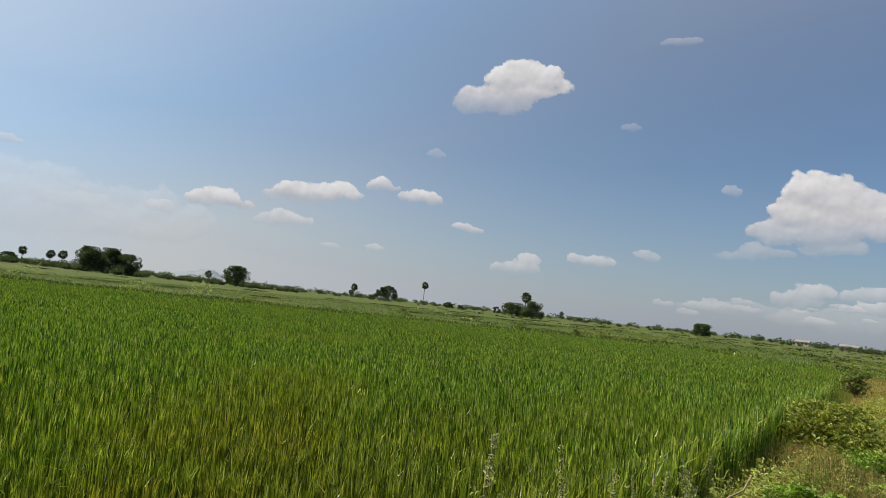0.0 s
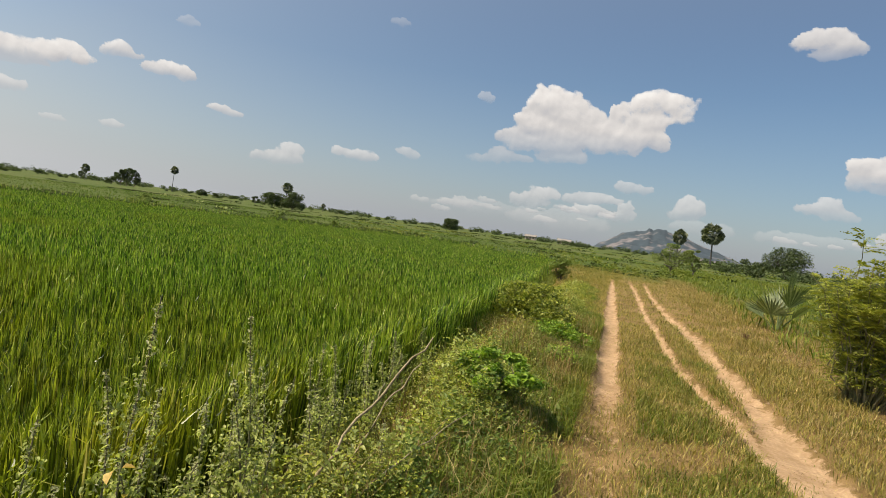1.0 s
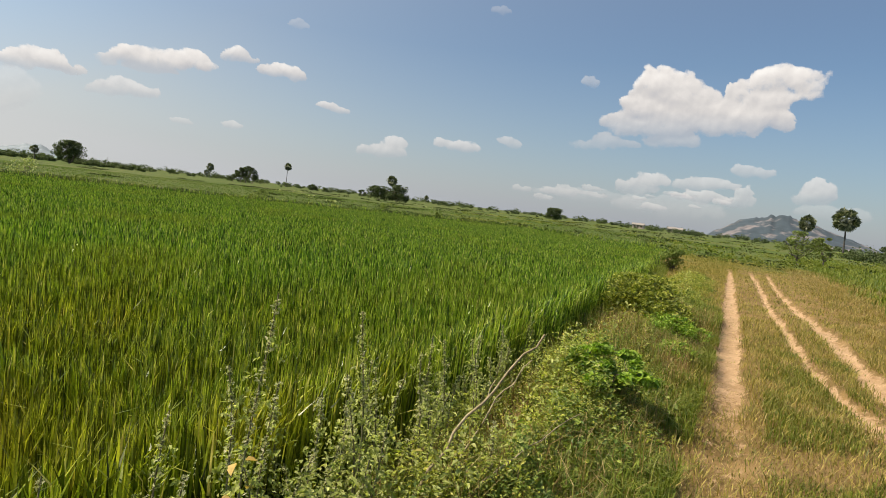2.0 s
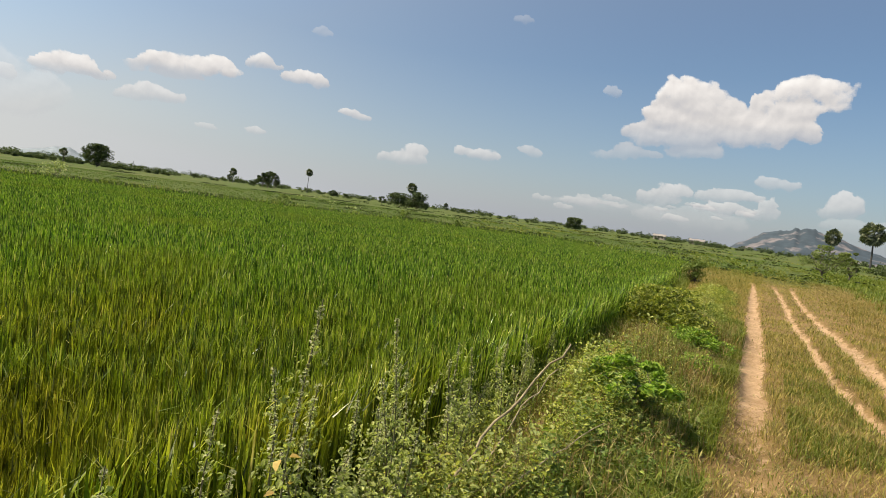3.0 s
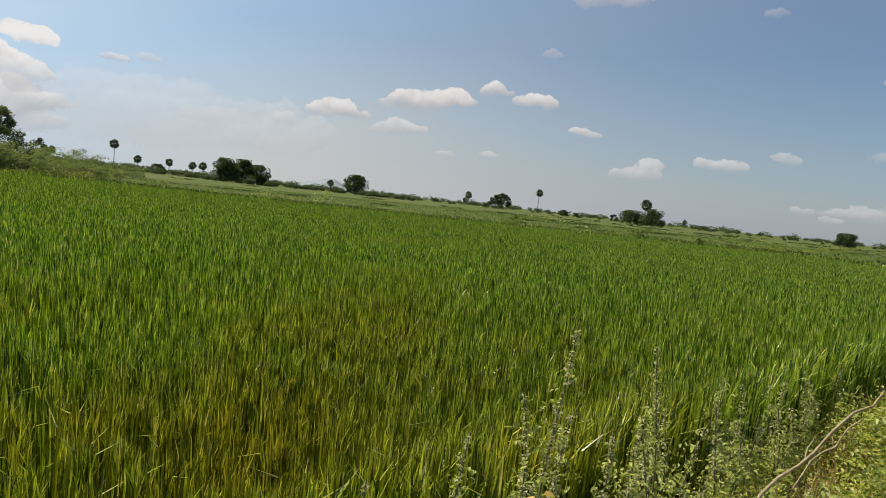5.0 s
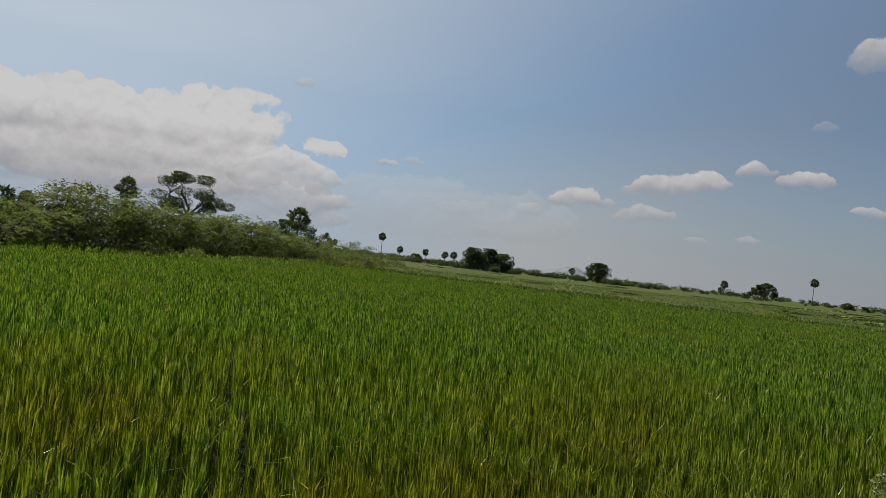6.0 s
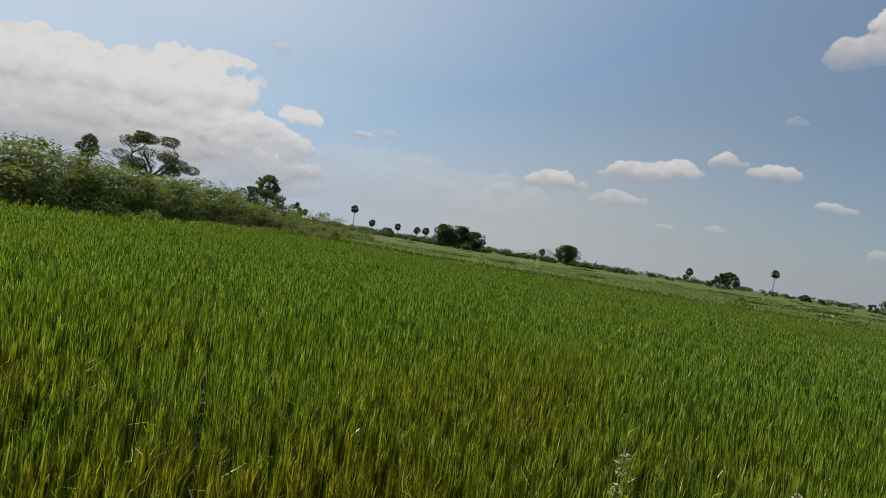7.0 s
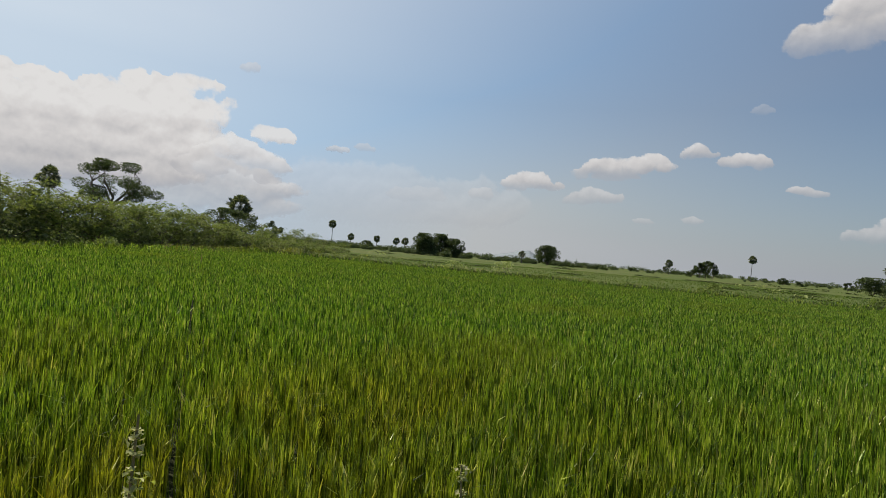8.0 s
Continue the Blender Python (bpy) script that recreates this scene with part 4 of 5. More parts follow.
for az, d, h, w, n, lab in [
        (121, 27, 2.0, 4.6, 2600, "low thorn scrub at the paddy's edge"),
        (117, 28, 2.1, 4.6, 2600, "low thorn scrub at the paddy's edge"), (113.5, 30, 2.1, 4.6, 2600, "low thorn scrub at the paddy's edge"),
        (110.5, 32, 2.1, 4.6, 2800, "thorn scrub at the paddy's edge"), (107.8, 34, 2.6, 4.6, 3300, "tall thorn scrub at the paddy's edge"),
        (105, 36, 3.8, 4.8, 3800, "tall arching thorn scrub behind the paddy"), (102, 38, 3.6, 4.8, 3800, "tall arching thorn scrub behind the paddy"),
        (99, 40, 3.3, 4.8, 3600, "dense green thorn scrub behind the paddy"), (96, 42, 3.1, 4.8, 3600, "dense green thorn scrub behind the paddy"),
        (93.5, 45, 3.3, 4.8, 3600, "dense green thorn scrub behind the paddy"), (91, 48, 2.9, 4.8, 3000, "thorn scrub sloping down to the bund"),
        (88.5, 51, 2.5, 4.8, 2600, "thorn scrub sloping down to the bund"), (86.2, 54, 2.3, 4.8, 2400, "low thorn scrub along the bund"),
        (83.6, 58, 1.7, 4.6, 2000, "low thorn scrub along the bund"), (81.2, 64, 1.4, 4.6, 1800, "low thorn scrub along the bund"),
        (84.2, 100, 3.7, 6.5, 3000, "feathery green thorn bush beyond the bund"), (81.4, 100, 3.2, 6.0, 3000, "feathery green thorn bush beyond the bund"),
        (78.6, 96, 1.9, 6.0, 2000, "low feathery thorn bush beyond the bund")]:
    scrub(lab, az, d, h, w, int(n * 1.9), 0.11)


# ---- things beside the track ----
tree("verge_bush", "yellow-green shrub with a flat dark underside on the bund", -1.42, 10.1, 0.74, 1.4, 0.1, 4600, 0.06, OLIVE, 52, 0.8, "", True)
tree("verge_bush", "olive green shrub spilling down the flank of the bund", -1.0, 9.55, 0.5, 1.0, 0.1, 2600, 0.05, OLIVE, 30, 0.8, "", True)
tree("verge_bush", "bright green leafy bush on woody stems on the bund", -0.9, 4.95, 0.54, 0.72, 0.36, 1250, 0.06, BRIGHT, 26)
tree("verge_bush", "low green leafy bush beside the track", -0.86, 9.1, 0.42, 0.9, 0.1, 2000, 0.045, BRIGHT, 22, 0.7, "", True)
tree("verge_bush", "low dark green bush trailing towards the track", -0.62, 7.7, 0.3, 0.7, 0.1, 1500, 0.04, BRIGHT, 18, 0.7, "", True)
tree("verge_bush", "dark green upright bush at the paddy's corner", -2.5, 24.8, 1.0, 1.0, 0.1, 1500, 0.1, THORN, 18, 0.8, "", True)


def feather_shrub(x, y, h, w, stems, label):
    """A shrub of many upright stems, each with pinnate leaves thickest at its top."""
    base = thing("verge_bush", x, y, float(height(x, y)) - 0.03, label, "bush")
    roots, dirs, lens = [], [], []
    for i in range(stems):
        a = i * 2.4 + rng.normal(0, 0.3)
        out = w / 2 * math.sqrt((i + 0.5) / stems) * rng.uniform(0.75, 1.1)
        top = h * (1 - 0.35 * (2 * out / w) ** 2) * rng.uniform(0.6, 1.05)
        tip = np.array([math.cos(a) * out, math.sin(a) * out, top])
        g, pts = limb((tip[0] * 0.22, tip[1] * 0.22, 0), tip, 0.013, 0.004, 0.08, 8, 5)
        part("stem", raw_mesh("stem", *g, STEM, True), base)
        for _ in range(34):
            q = 1 - rng.random() ** 1.6 * 0.8
            p = np.array([np.interp(q, np.linspace(0, 1, 8), pts[:, j]) for j in range(3)])
            b = rng.uniform(0, 6.283)
            roots.append(p)
            dirs.append((math.cos(b), math.sin(b), rng.uniform(0.0, 0.9)))
            lens.append(rng.uniform(0.14, 0.30))
    v, f_ = fronds(np.array(roots), np.array(dirs), np.array(lens), 8, 0.056, 0.3, 0.48)
    v[:, 2] = np.maximum(v[:, 2], 0.05)
    part("foliage", raw_mesh("foliage", v, f_, BRIGHTER), base)


feather_shrub(3.06, 8.95, 2.25, 1.6, 48, "large yellow-green feathery bush at the track side")
feather_shrub(4.0, 9.5, 1.5, 1.8, 38, "lower yellow-green feathery bush beside a taller one")


def weed(x, y, h, stems, label, withered=False):
    """A tall mint-like weed: square stems, paired leaves and whorled faded flower spikes."""
    z0 = float(height(x, y)) - 0.02
    base = thing("flowering_weed", x, y, z0, label, "weed", "weeds on the bund")
    leaf_c, leaf_s = [], []
    for i in range(stems):
        k = 1.0 if i == 0 else rng.uniform(0.55, 0.85)
        a = rng.uniform(0, 6.283)
        out = (0.0 if i == 0 else rng.uniform(0.10, 0.22)) * h
        tip = np.array([math.cos(a) * out, math.sin(a) * out, h * k - z0])
        s_ = np.linspace(0, 1, 9)[:, None]
        pts = tip * s_ + np.c_[np.sin(s_ * 5 + a), np.cos(s_ * 4 + a), s_ * 0] * 0.02 * h
        pts[0] *= 0
        stem = part("stem", raw_mesh("stem", *tube(pts, np.linspace(0.0055, 0.0022, 9), 5), STEM, True), base)
        for q in np.arange(0.2, 0.92, 0.042):
            p = np.array([np.interp(q, s_[:, 0], pts[:, j]) for j in range(3)])
            # a small tuft of leaves on each of two short side shoots
            for shoot in rng.normal(0, 0.05, (2, 3)) * [1, 1, 0.5] * (1.25 - q):
                for _ in range(6):
                    leaf_c.append(p + shoot + rng.normal(0, 0.02, 3) * (1.3 - q))
                    leaf_s.append(rng.uniform(0.013, 0.036) * (1.2 - q * 0.6))
        fl, fs = [], []
        for q in np.arange(0.6, 1.0, 0.017 / max(h * k, 0.4)):
            if rng.random() < 0.25:
                continue
            p = np.array([np.interp(q, s_[:, 0], pts[:, j]) for j in range(3)])
            r = 0.024 * (1.4 - q) * rng.uniform(0.35, 1.35)
            d = rng.normal(0, 1, (13, 3))
            d /= np.linalg.norm(d, axis=1)[:, None]
            fl.append(p + d * r * [1, 1, 0.9])
            fs.append(rng.uniform(0.007, 0.018, 13))
        part("flower_spike", raw_mesh("flower_spike", *leaves(np.vstack(fl), np.concatenate(fs), 0.6, 0, 0.4), PURPLE), stem, "faded greyish flower whorls")["kind"] = "stuff"
    part("foliage", raw_mesh("foliage", *ovals(np.array(leaf_c), np.array(leaf_s), 0.55, 0.4, 0.6), SAGE), base)
    if withered:
        spots_ = np.array([(0.02, -0.1, 0.76 - z0), (0.06, -0.07, 0.79 - z0), (0.05, -0.06, 0.7 - z0), (0.0, -0.1, 0.66 - z0)])
        part("withered_leaves", raw_mesh("withered_leaves", *ovals(spots_, np.array([0.042, 0.036, 0.03, 0.034]), 0.8, 0.6), WITHERED), base, "curled yellow withered leaves")["kind"] = "stuff"
    return base


for x, y, h, st, lab in [
        (-1.30, 1.47, 1.27, 3, "tall flowering weed with a grey-purple spike at the paddy's edge"),
        (-1.35, 2.12, 1.13, 5, "branching grey-green weed with drooping tips at the paddy's edge"),
        (-1.50, 1.31, 0.89, 3, "flowering weed with whorled spikes among the rice edge"), (-1.52, 0.98, 0.80, 3, "flowering weed with whorled spikes among the rice edge"),
        (-1.45, 0.80, 0.74, 2, "short flowering weed with whorled spikes"), (-1.42, 1.68, 0.92, 4, "leafy grey-green weed at the paddy's edge"),
        (-1.40, 1.90, 0.84, 5, "leafy grey-green weed at the paddy's edge"), (-1.46, 2.42, 0.82, 5, "leafy grey-green weed at the paddy's edge"),
        (-1.36, 2.68, 0.86, 4, "leafy grey-green weed at the paddy's edge"), (-1.42, 3.05, 0.86, 4, "leafy grey-green weed at the paddy's edge"),
        (-1.40, 3.50, 0.85, 4, "leafy grey-green weed at the paddy's edge"), (-1.48, 4.05, 0.75, 3, "leafy grey-green weed at the paddy's edge"),
        (-1.62, 2.62, 0.78, 4, "leafy grey-green weed leaning into the rice"), (-1.66, 3.3, 0.8, 4, "leafy grey-green weed leaning into the rice"),
        (-1.6, 3.85, 0.72, 4, "leafy grey-green weed leaning into the rice"), (-1.66, 4.6, 0.7, 4, "leafy grey-green weed leaning into the rice"),
        (-1.72, 5.4, 0.66, 4, "leafy grey-green weed leaning into the rice"), (-1.64, 1.98, 0.74, 4, "leafy grey-green weed leaning into the rice"),
        (-1.18, 1.95, 0.62, 4, "low grey-green weed among herbs"), (-1.05, 2.9, 0.55, 4, "low grey-green weed among herbs")]:
    weed(x, y, h, st, lab, h > 1.2)


def undergrowth():
    """Low herbs over the bund: many small plants of three looks, with dry grass standing through them."""
    # name, label, material, plants, leaf sizes, leaf shape, middle and spread across the bund, height, share of the leaves
    kinds = [("bund_herbs", "low yellow-green herbs covering the bund", HERB, 710, (0.012, 0.03), 0.5, -0.98, 0.4, 1.0, 1.0),
             ("bund_herbs", "grey-green soft-leaved herbs on the bund", SAGE, 235, (0.016, 0.038), 0.55, -1.05, 0.35, 1.0, 0.8),
             ("bund_herbs", "dark green leafy weeds, deepened as shade, down the side of the bund", FLANK, 400, (0.015, 0.04), 0.55, -0.66, 0.22, 1.15, 0.8),
             ("bund_creeper", "pale broad-leaved creeper over the bund", PALE, 90, (0.028, 0.05), 0.85, -0.95, 0.4, 1.15, 0.1)]
    for name, label, mat, count, sizes, aspect, middle, spread, tall, share in kinds:
        cs, ss = [], []
        for _ in range(count):
            y = 0.8 + 22 * rng.random() ** 1.8 if rng.random() < 0.85 else rng.uniform(-6, 0.8)
            x = middle - 0.02 * y + rng.normal(0, spread)
            if not -1.9 < x + 0.02 * y < -0.3:
                continue
            crest = math.exp(-((x + 1.15 + 0.02 * y) / 0.6) ** 2)
            h, r = (0.08 + 0.38 * crest) * rng.uniform(0.45, 1.25) * (0.6 if y > 6 else 1.0) * tall, rng.uniform(0.07, 0.20)
            m = int((90 + 900 * r * h * 2.2) * (1.0 if y < 7 else 0.55) * share)
            d = rng.normal(0, 1, (m, 3))
            d /= np.linalg.norm(d, axis=1)[:, None]
            d[:, 2] = np.abs(d[:, 2])
            k = rng.random(m)[:, None] ** 0.5
            cs.append(np.array([x, y, float(height(x, y)) + 0.02]) + d * k * [r, r, h])
            ss.append(np.full(m, rng.uniform(*sizes)) * rng.uniform(0.6, 1.3, m) * (1 + 0.03 * y))
        tagged(new(name, raw_mesh(name, *(ovals if mat is PALE or mat is SAGE else leaves)(np.vstack(cs), np.concatenate(ss), aspect, 0.15, 0.55), mat)), label, "herbs", kind="stuff")


undergrowth()
grass_field("bund_grass", "tall green grass where the bund meets the rice", MEADOW, 16000, (-3.0, -1.2, 0.6, 24), (0.22, 0.55), (0.006, 0.011), lambda x, y: (in_field(x, y) < 0.12) & (in_field(x, y) > -0.35), 0.35)
grass_field("bund_straw", "patch of short dry grass on top of the bund", STRAW, 4500, (-1.5, -0.6, 5.3, 9.2), (0.08, 0.22), (0.005, 0.009), lambda x, y: in_field(x, y) < 0.0, 0.5)
grass_field("bund_straw", "dry grass standing through the bund herbs", STRAW, 9000, (-1.85, -0.4, 0.8, 12), (0.15, 0.5), (0.003, 0.006), lambda x, y: in_field(x, y) < 0.0, 0.5)


def clods():
    """Crumbled earth along the ruts."""
    n = 1500
    x, y = scatter(n, -0.5, 2.5, 2, 16)
    ok = (sand_at(x, y) > 0.15) & (sand_at(x, y) < 0.95)
    x, y = x[ok], y[ok]
    m = len(x)
    r = rng.uniform(0.004, 0.016, m) * (1 + 0.5 * (rng.random(m) < 0.1))
    o = np.array([(1, 0, 0), (0, 1, 0), (-1, 0, 0), (0, -1, 0), (0, 0, 0.8), (0, 0, -0.5)], float)
    v = np.c_[x, y, height(x, y) + r * 0.3][:, None, :] + o[None] * r[:, None, None] * rng.uniform(0.6, 1.3, (m, 6, 3))
    k = (np.arange(m) * 6)[:, None]
    f_ = np.stack([k + [0, 1, 4], k + [1, 2, 4], k + [2, 3, 4], k + [3, 0, 4], k + [1, 0, 5], k + [2, 1, 5], k + [3, 2, 5], k + [0, 3, 5]], 1).reshape(-1, 3)
    tagged(new("earth_clods", raw_mesh("earth_clods", v, f_, CLOD)), "small crumbled clods of dry earth along the ruts", "clods", kind="stuff")


clods()


def stalk(label, pts, r=0.012):
    z0 = float(height(pts[-1][0], pts[-1][1]))
    base = thing("dead_stalk", pts[-1][0], pts[-1][1], z0, label, "stalk")
    q = np.array(pts[::-1], float) - [pts[-1][0], pts[-1][1], z0]
    q[0, 2] = -0.02
    t = np.linspace(0, len(q) - 1, 16)
    line = np.c_[[np.interp(t, range(len(q)), q[:, j]) for j in range(3)]].T
    line[1:-1] += rng.normal(0, 0.008, (14, 3))
    part("stalk", raw_mesh("stalk", *tube(line, np.linspace(r, r * 0.5, 16), 6), DEADWOOD, True), base)
    for k in (6, 9, 12):
        e = line[k] + rng.normal(0, 0.06, 3) + [0.03, 0.06, 0.05]
        part("twig", raw_mesh("twig", *limb(line[k], e, r * 0.4, r * 0.2, 0.1, 4, 5)[0], DEADWOOD, True), base)


stalk("long dry leaning stalk above the herbs", [(-0.86, 2.95, 1.02), (-0.98, 2.82, 0.82), (-1.1, 2.62, 0.6), (-1.2, 2.4, 0.3), (-1.26, 2.3, 0)], 0.009)
stalk("dry leaning stalk among the herbs", [(-0.74, 3.45, 0.52), (-0.88, 3.05, 0.42), (-1.0, 2.65, 0.32), (-1.1, 2.35, 0.15), (-1.14, 2.28, 0)], 0.005)
stalk("short dry stalk among the herbs", [(-0.98, 3.2, 0.82), (-1.1, 3.05, 0.62), (-1.2, 2.9, 0.3), (-1.24, 2.85, 0)], 0.006)


def dry_tuft(x, y, h, n, mat, label):
    base = thing("dry_tuft", x, y, float(height(x, y)) - 0.01, label, "weed")
    a = rng.uniform(0, 6.283, n)
    g = blades(np.c_[rng.normal(0, 0.02, (n, 2)), np.zeros(n)], rng.uniform(0.5, 1.0, n) * h, rng.uniform(0.004, 0.009, n), np.abs(rng.normal(0.7, 0.3, n)), a, 0.4)
    part("blades", raw_mesh("blades", *g, mat), base)
    part("crown", raw_mesh("crown", *leaves(rng.normal(0, 0.3, (n, 3)) * h * [1, 1, 0.4] + [0, 0, h * 0.4], rng.uniform(0.01, 0.03, n), 0.5), mat), base)


dry_tuft(1.27, 6.3, 0.12, 40, RUSSET, "small withered russet weed on the sandy rut")
dry_tuft(2.57, 14.2, 0.32, 120, RUSSET, "withered russet weed on the dry verge")
dry_tuft(1.22, 5.6, 0.16, 50, GRASS, "green grass tuft at the edge of the rut")


def young_palm(x, y):
    base = thing("young_palmyra", x, y, float(height(x, y)) - 0.03, "young stemless palmyra with stiff pale green fans on the verge", "palm")
    for d, ln, rad, spread in [((-0.42, -0.1, 0.9), 0.75, 1.15, 0.28), ((-0.42, -0.45, 0.8), 0.55, 0.8, 2.5), ((0.2, -0.4, 0.95), 0.75, 0.85, 1.7), ((0.5, -0.3, 0.75), 0.5, 0.75, 2.0),
                               ((0.1, 0.5, 0.9), 0.6, 0.8, 1.8), ((-0.6, 0.4, 0.6), 0.5, 0.7, 2.0), ((0.12, -0.1, 1.0), 0.85, 1.0, 0.5)]:
        part("frond", raw_mesh("frond", *fan_leaf((0, 0, 0.02), d, ln, rad, 19, spread, 0.03, 0.3), FAN), base)


young_palm(3.95, 17.9)

for x, y, h, w, lab in [(-53.5, 24, 0.9, 2.2, "pale milkweed clump on the far bund"), (-47.5, 26.3, 1.3, 2.4, "pale milkweed clump on the far bund"), (-40.6, 26.0, 0.6, 1.4, "dark low bush on the far bund"),
                        (-33.9, 35.5, 0.6, 1.2, "dark low bush on the far bund"), (-37.5, 60.3, 0.9, 2.0, "dark low bush on the far bund"), (-52.4, 13.7, 0.8, 2.0, "low green bush on the far bund"),
                        (-24.5, 47.5, 0.8, 0.8, "small upright bush on the far bund"), (-41.7, 44.3, 0.9, 1.6, "dry brownish bush on the far bund")]:
    tree("bund_bush", lab, x, y, h, w, 0.1, 420, 0.17, MILKWEED if "milkweed" in lab else THORN, 14, 0.8, "bushes on the far bund", True)


def bund_weeds(name, label, off, n, hgt, mat, per=22, leaf=0.12, loose=0.2, a=(-45.5, 5.2), b=(-15, 44.2), gaps=-0.6):
    """Clumped growth along a straight bund from a to b, moved off metres to its outer side."""
    a, b = np.array(a, float), np.array(b, float)
    out = np.array([-(b - a)[1], (b - a)[0]]) / np.linalg.norm(b - a)
    t = rng.random(n)
    p = a + (b - a) * t[:, None] + out * (off + rng.normal(0, loose, n) + 0.25 * np.sin(t * 9 + off) * (abs(off) > 5))[:, None]
    p = p[(ripple(p[:, 0], p[:, 1], 0.23, off) > gaps) & (in_field(p[:, 0], p[:, 1]) < -0.2)]
    n = len(p)
    q = np.repeat(p, per, 0) + rng.normal(0, 0.14 + abs(off) * 0.003, (n * per, 2))
    z = height(q[:, 0], q[:, 1]) + np.repeat(rng.uniform(0.3, 1, n) * hgt, per) * rng.random(n * per) ** 0.5
    tagged(new(name, raw_mesh(name, *leaves(np.c_[q, z], leaf * rng.uniform(0.6, 1.3, n * per), 0.6, 0.1, 0.5), mat)), label, "weeds", kind="stuff")


WEST, EAST = (-60, -14), (-8, 56)
# dark lines of bund shade, drawn as strips of dark-coloured low growth
bund_weeds("bund_weeds", "low growth darkened as the shaded side of the far bund", 0.9, 1300, 0.38, SHADY, 18, 0.07, 0.16)
bund_weeds("bund_weeds", "low growth darkened as bund shade where the far bund meets the plain", 0.8, 250, 0.3, SHADY, 14, 0.1, 0.25, (-15, 44.2), (-5, 38))
bund_weeds("bund_weeds", "green weeds along the far bund", 2.2, 240, 0.45, THORN, 20, 0.1, 0.7)
bund_weeds("bund_weeds", "green grass along the far bund", 2.2, 900, 0.5, MEADOW, 14, 0.1, 0.6)
bund_weeds("bund_weeds", "bright creepers at the foot of the scrub", 0.9, 200, 0.45, BRIGHT, 30, 0.1, 0.5, (-27, -9), (-39.3, 2.8))
bund_weeds("bund_weeds", "green weeds at the foot of the scrub", 0.9, 160, 0.5, MEADOW, 30, 0.1, 0.5, (-36, 0.6), (-45.5, 5.2))
bund_weeds("bund_weeds", "low growth darkened as the shaded side of a low bund beyond the far one", 0.0, 900, 0.24, SHADY, 18, 0.08, 0.18, (-55, 14), (-35, 41), -0.7)
bund_weeds("bund_weeds", "low growth darkened as the shaded side of a second bund", 20, 700, 0.2, SHADY, 20, 0.09, 0.3, WEST, EAST, 0.1)
bund_weeds("bund_weeds", "low growth darkened as the shaded side of a third bund", 48, 700, 0.24, SHADY, 18, 0.13, 0.5, WEST, EAST, 0.15)
bund_weeds("bund_weeds", "low growth darkened as the shaded side of a fourth bund", 95, 700, 0.35, SHADY, 16, 0.22, 0.8, (-100, -20), (0, 80), 0.15)


def field_weeds(name, label, a0, a1, d0, d1, n, hgt, mat, per=18):
    """Scattered weed clumps over the fallow plots."""
    az = np.radians(rng.uniform(a0, a1, n))
    d = d0 * (d1 / d0) ** rng.random(n)
    x, y = -d * np.sin(az), d * np.cos(az)
    ok = (in_field(x, y) < -1.0) & (ripple(x, y, 0.09, 2.0) + rng.normal(0, 0.4, n) > 0)
    x, y, d = x[ok], y[ok], d[ok]
    m = len(x)
    scale = 0.12 + d * 0.0025
    q = np.repeat(np.c_[x, y], per, 0) + rng.normal(0, 1, (m * per, 2)) * np.repeat(scale * 1.6, per)[:, None]
    z = height(q[:, 0], q[:, 1]) + np.repeat(rng.uniform(0.3, 1, m) * hgt, per) * rng.random(m * per) ** 0.6
    tagged(new(name, raw_mesh(name, *leaves(np.c_[q, z], np.repeat(scale, per) * rng.uniform(0.6, 1.2, m * per), 0.6, 0.1, 0.5), mat)), label, "weeds", kind="stuff")


field_weeds("field_weeds", "grey-green weed clumps over fallow plots", -4, 40, 40, 260, 300, 0.28, SHADY)
field_weeds("field_weeds", "dark weed clumps over fallow plots", -4, 92, 60, 300, 60, 0.3, SHADY)
field_weeds("field_weeds", "rough green weeds on the plain beyond the track", -24, 26, 46, 260, 420, 0.4, MEADOW)
field_weeds("field_weeds", "dark weed clumps on the plain beyond the track", -24, 26, 46, 260, 260, 0.5, SHADY)
field_weeds("field_weeds", "pale milkweed clumps over fallow plots", 20, 80, 36, 160, 40, 0.6, MILKWEED)
hedge("track_end_bushes", "low green bushes where the track runs out", -7, 8, 40, 66, 0.4, 0.9, 70, 60, 0.12, MEADOW)
hedge("bund_thicket", "low grey-green bushes at the foot of the scrub", 93, 124, 32, 38, 0.5, 1.2, 50, 200, 0.11, THORN)
hedge("bund_thicket", "rough green weeds below the scrub", 78, 91, 49, 66, 0.5, 1.3, 60, 150, 0.15, MEADOW)
hedge("meadow_bushes", "scattered low bushes across the meadow", -30, -6, 24, 100, 0.3, 0.8, 45, 80, 0.1, MEADOW)


def pole(x, y, h):
    base = thing("utility_pole", x, y, float(height(x, y)) - 0.1, "plain grey concrete pole on the plain", "pole")
    part("shaft", raw_mesh("shaft", *tube([(0, 0, 0), (0, 0, h * 0.5), (0.02, 0, h)], [0.16, 0.13, 0.1], 8), POST, True), base)


pole(*spot(55.73, 300), 4.2)


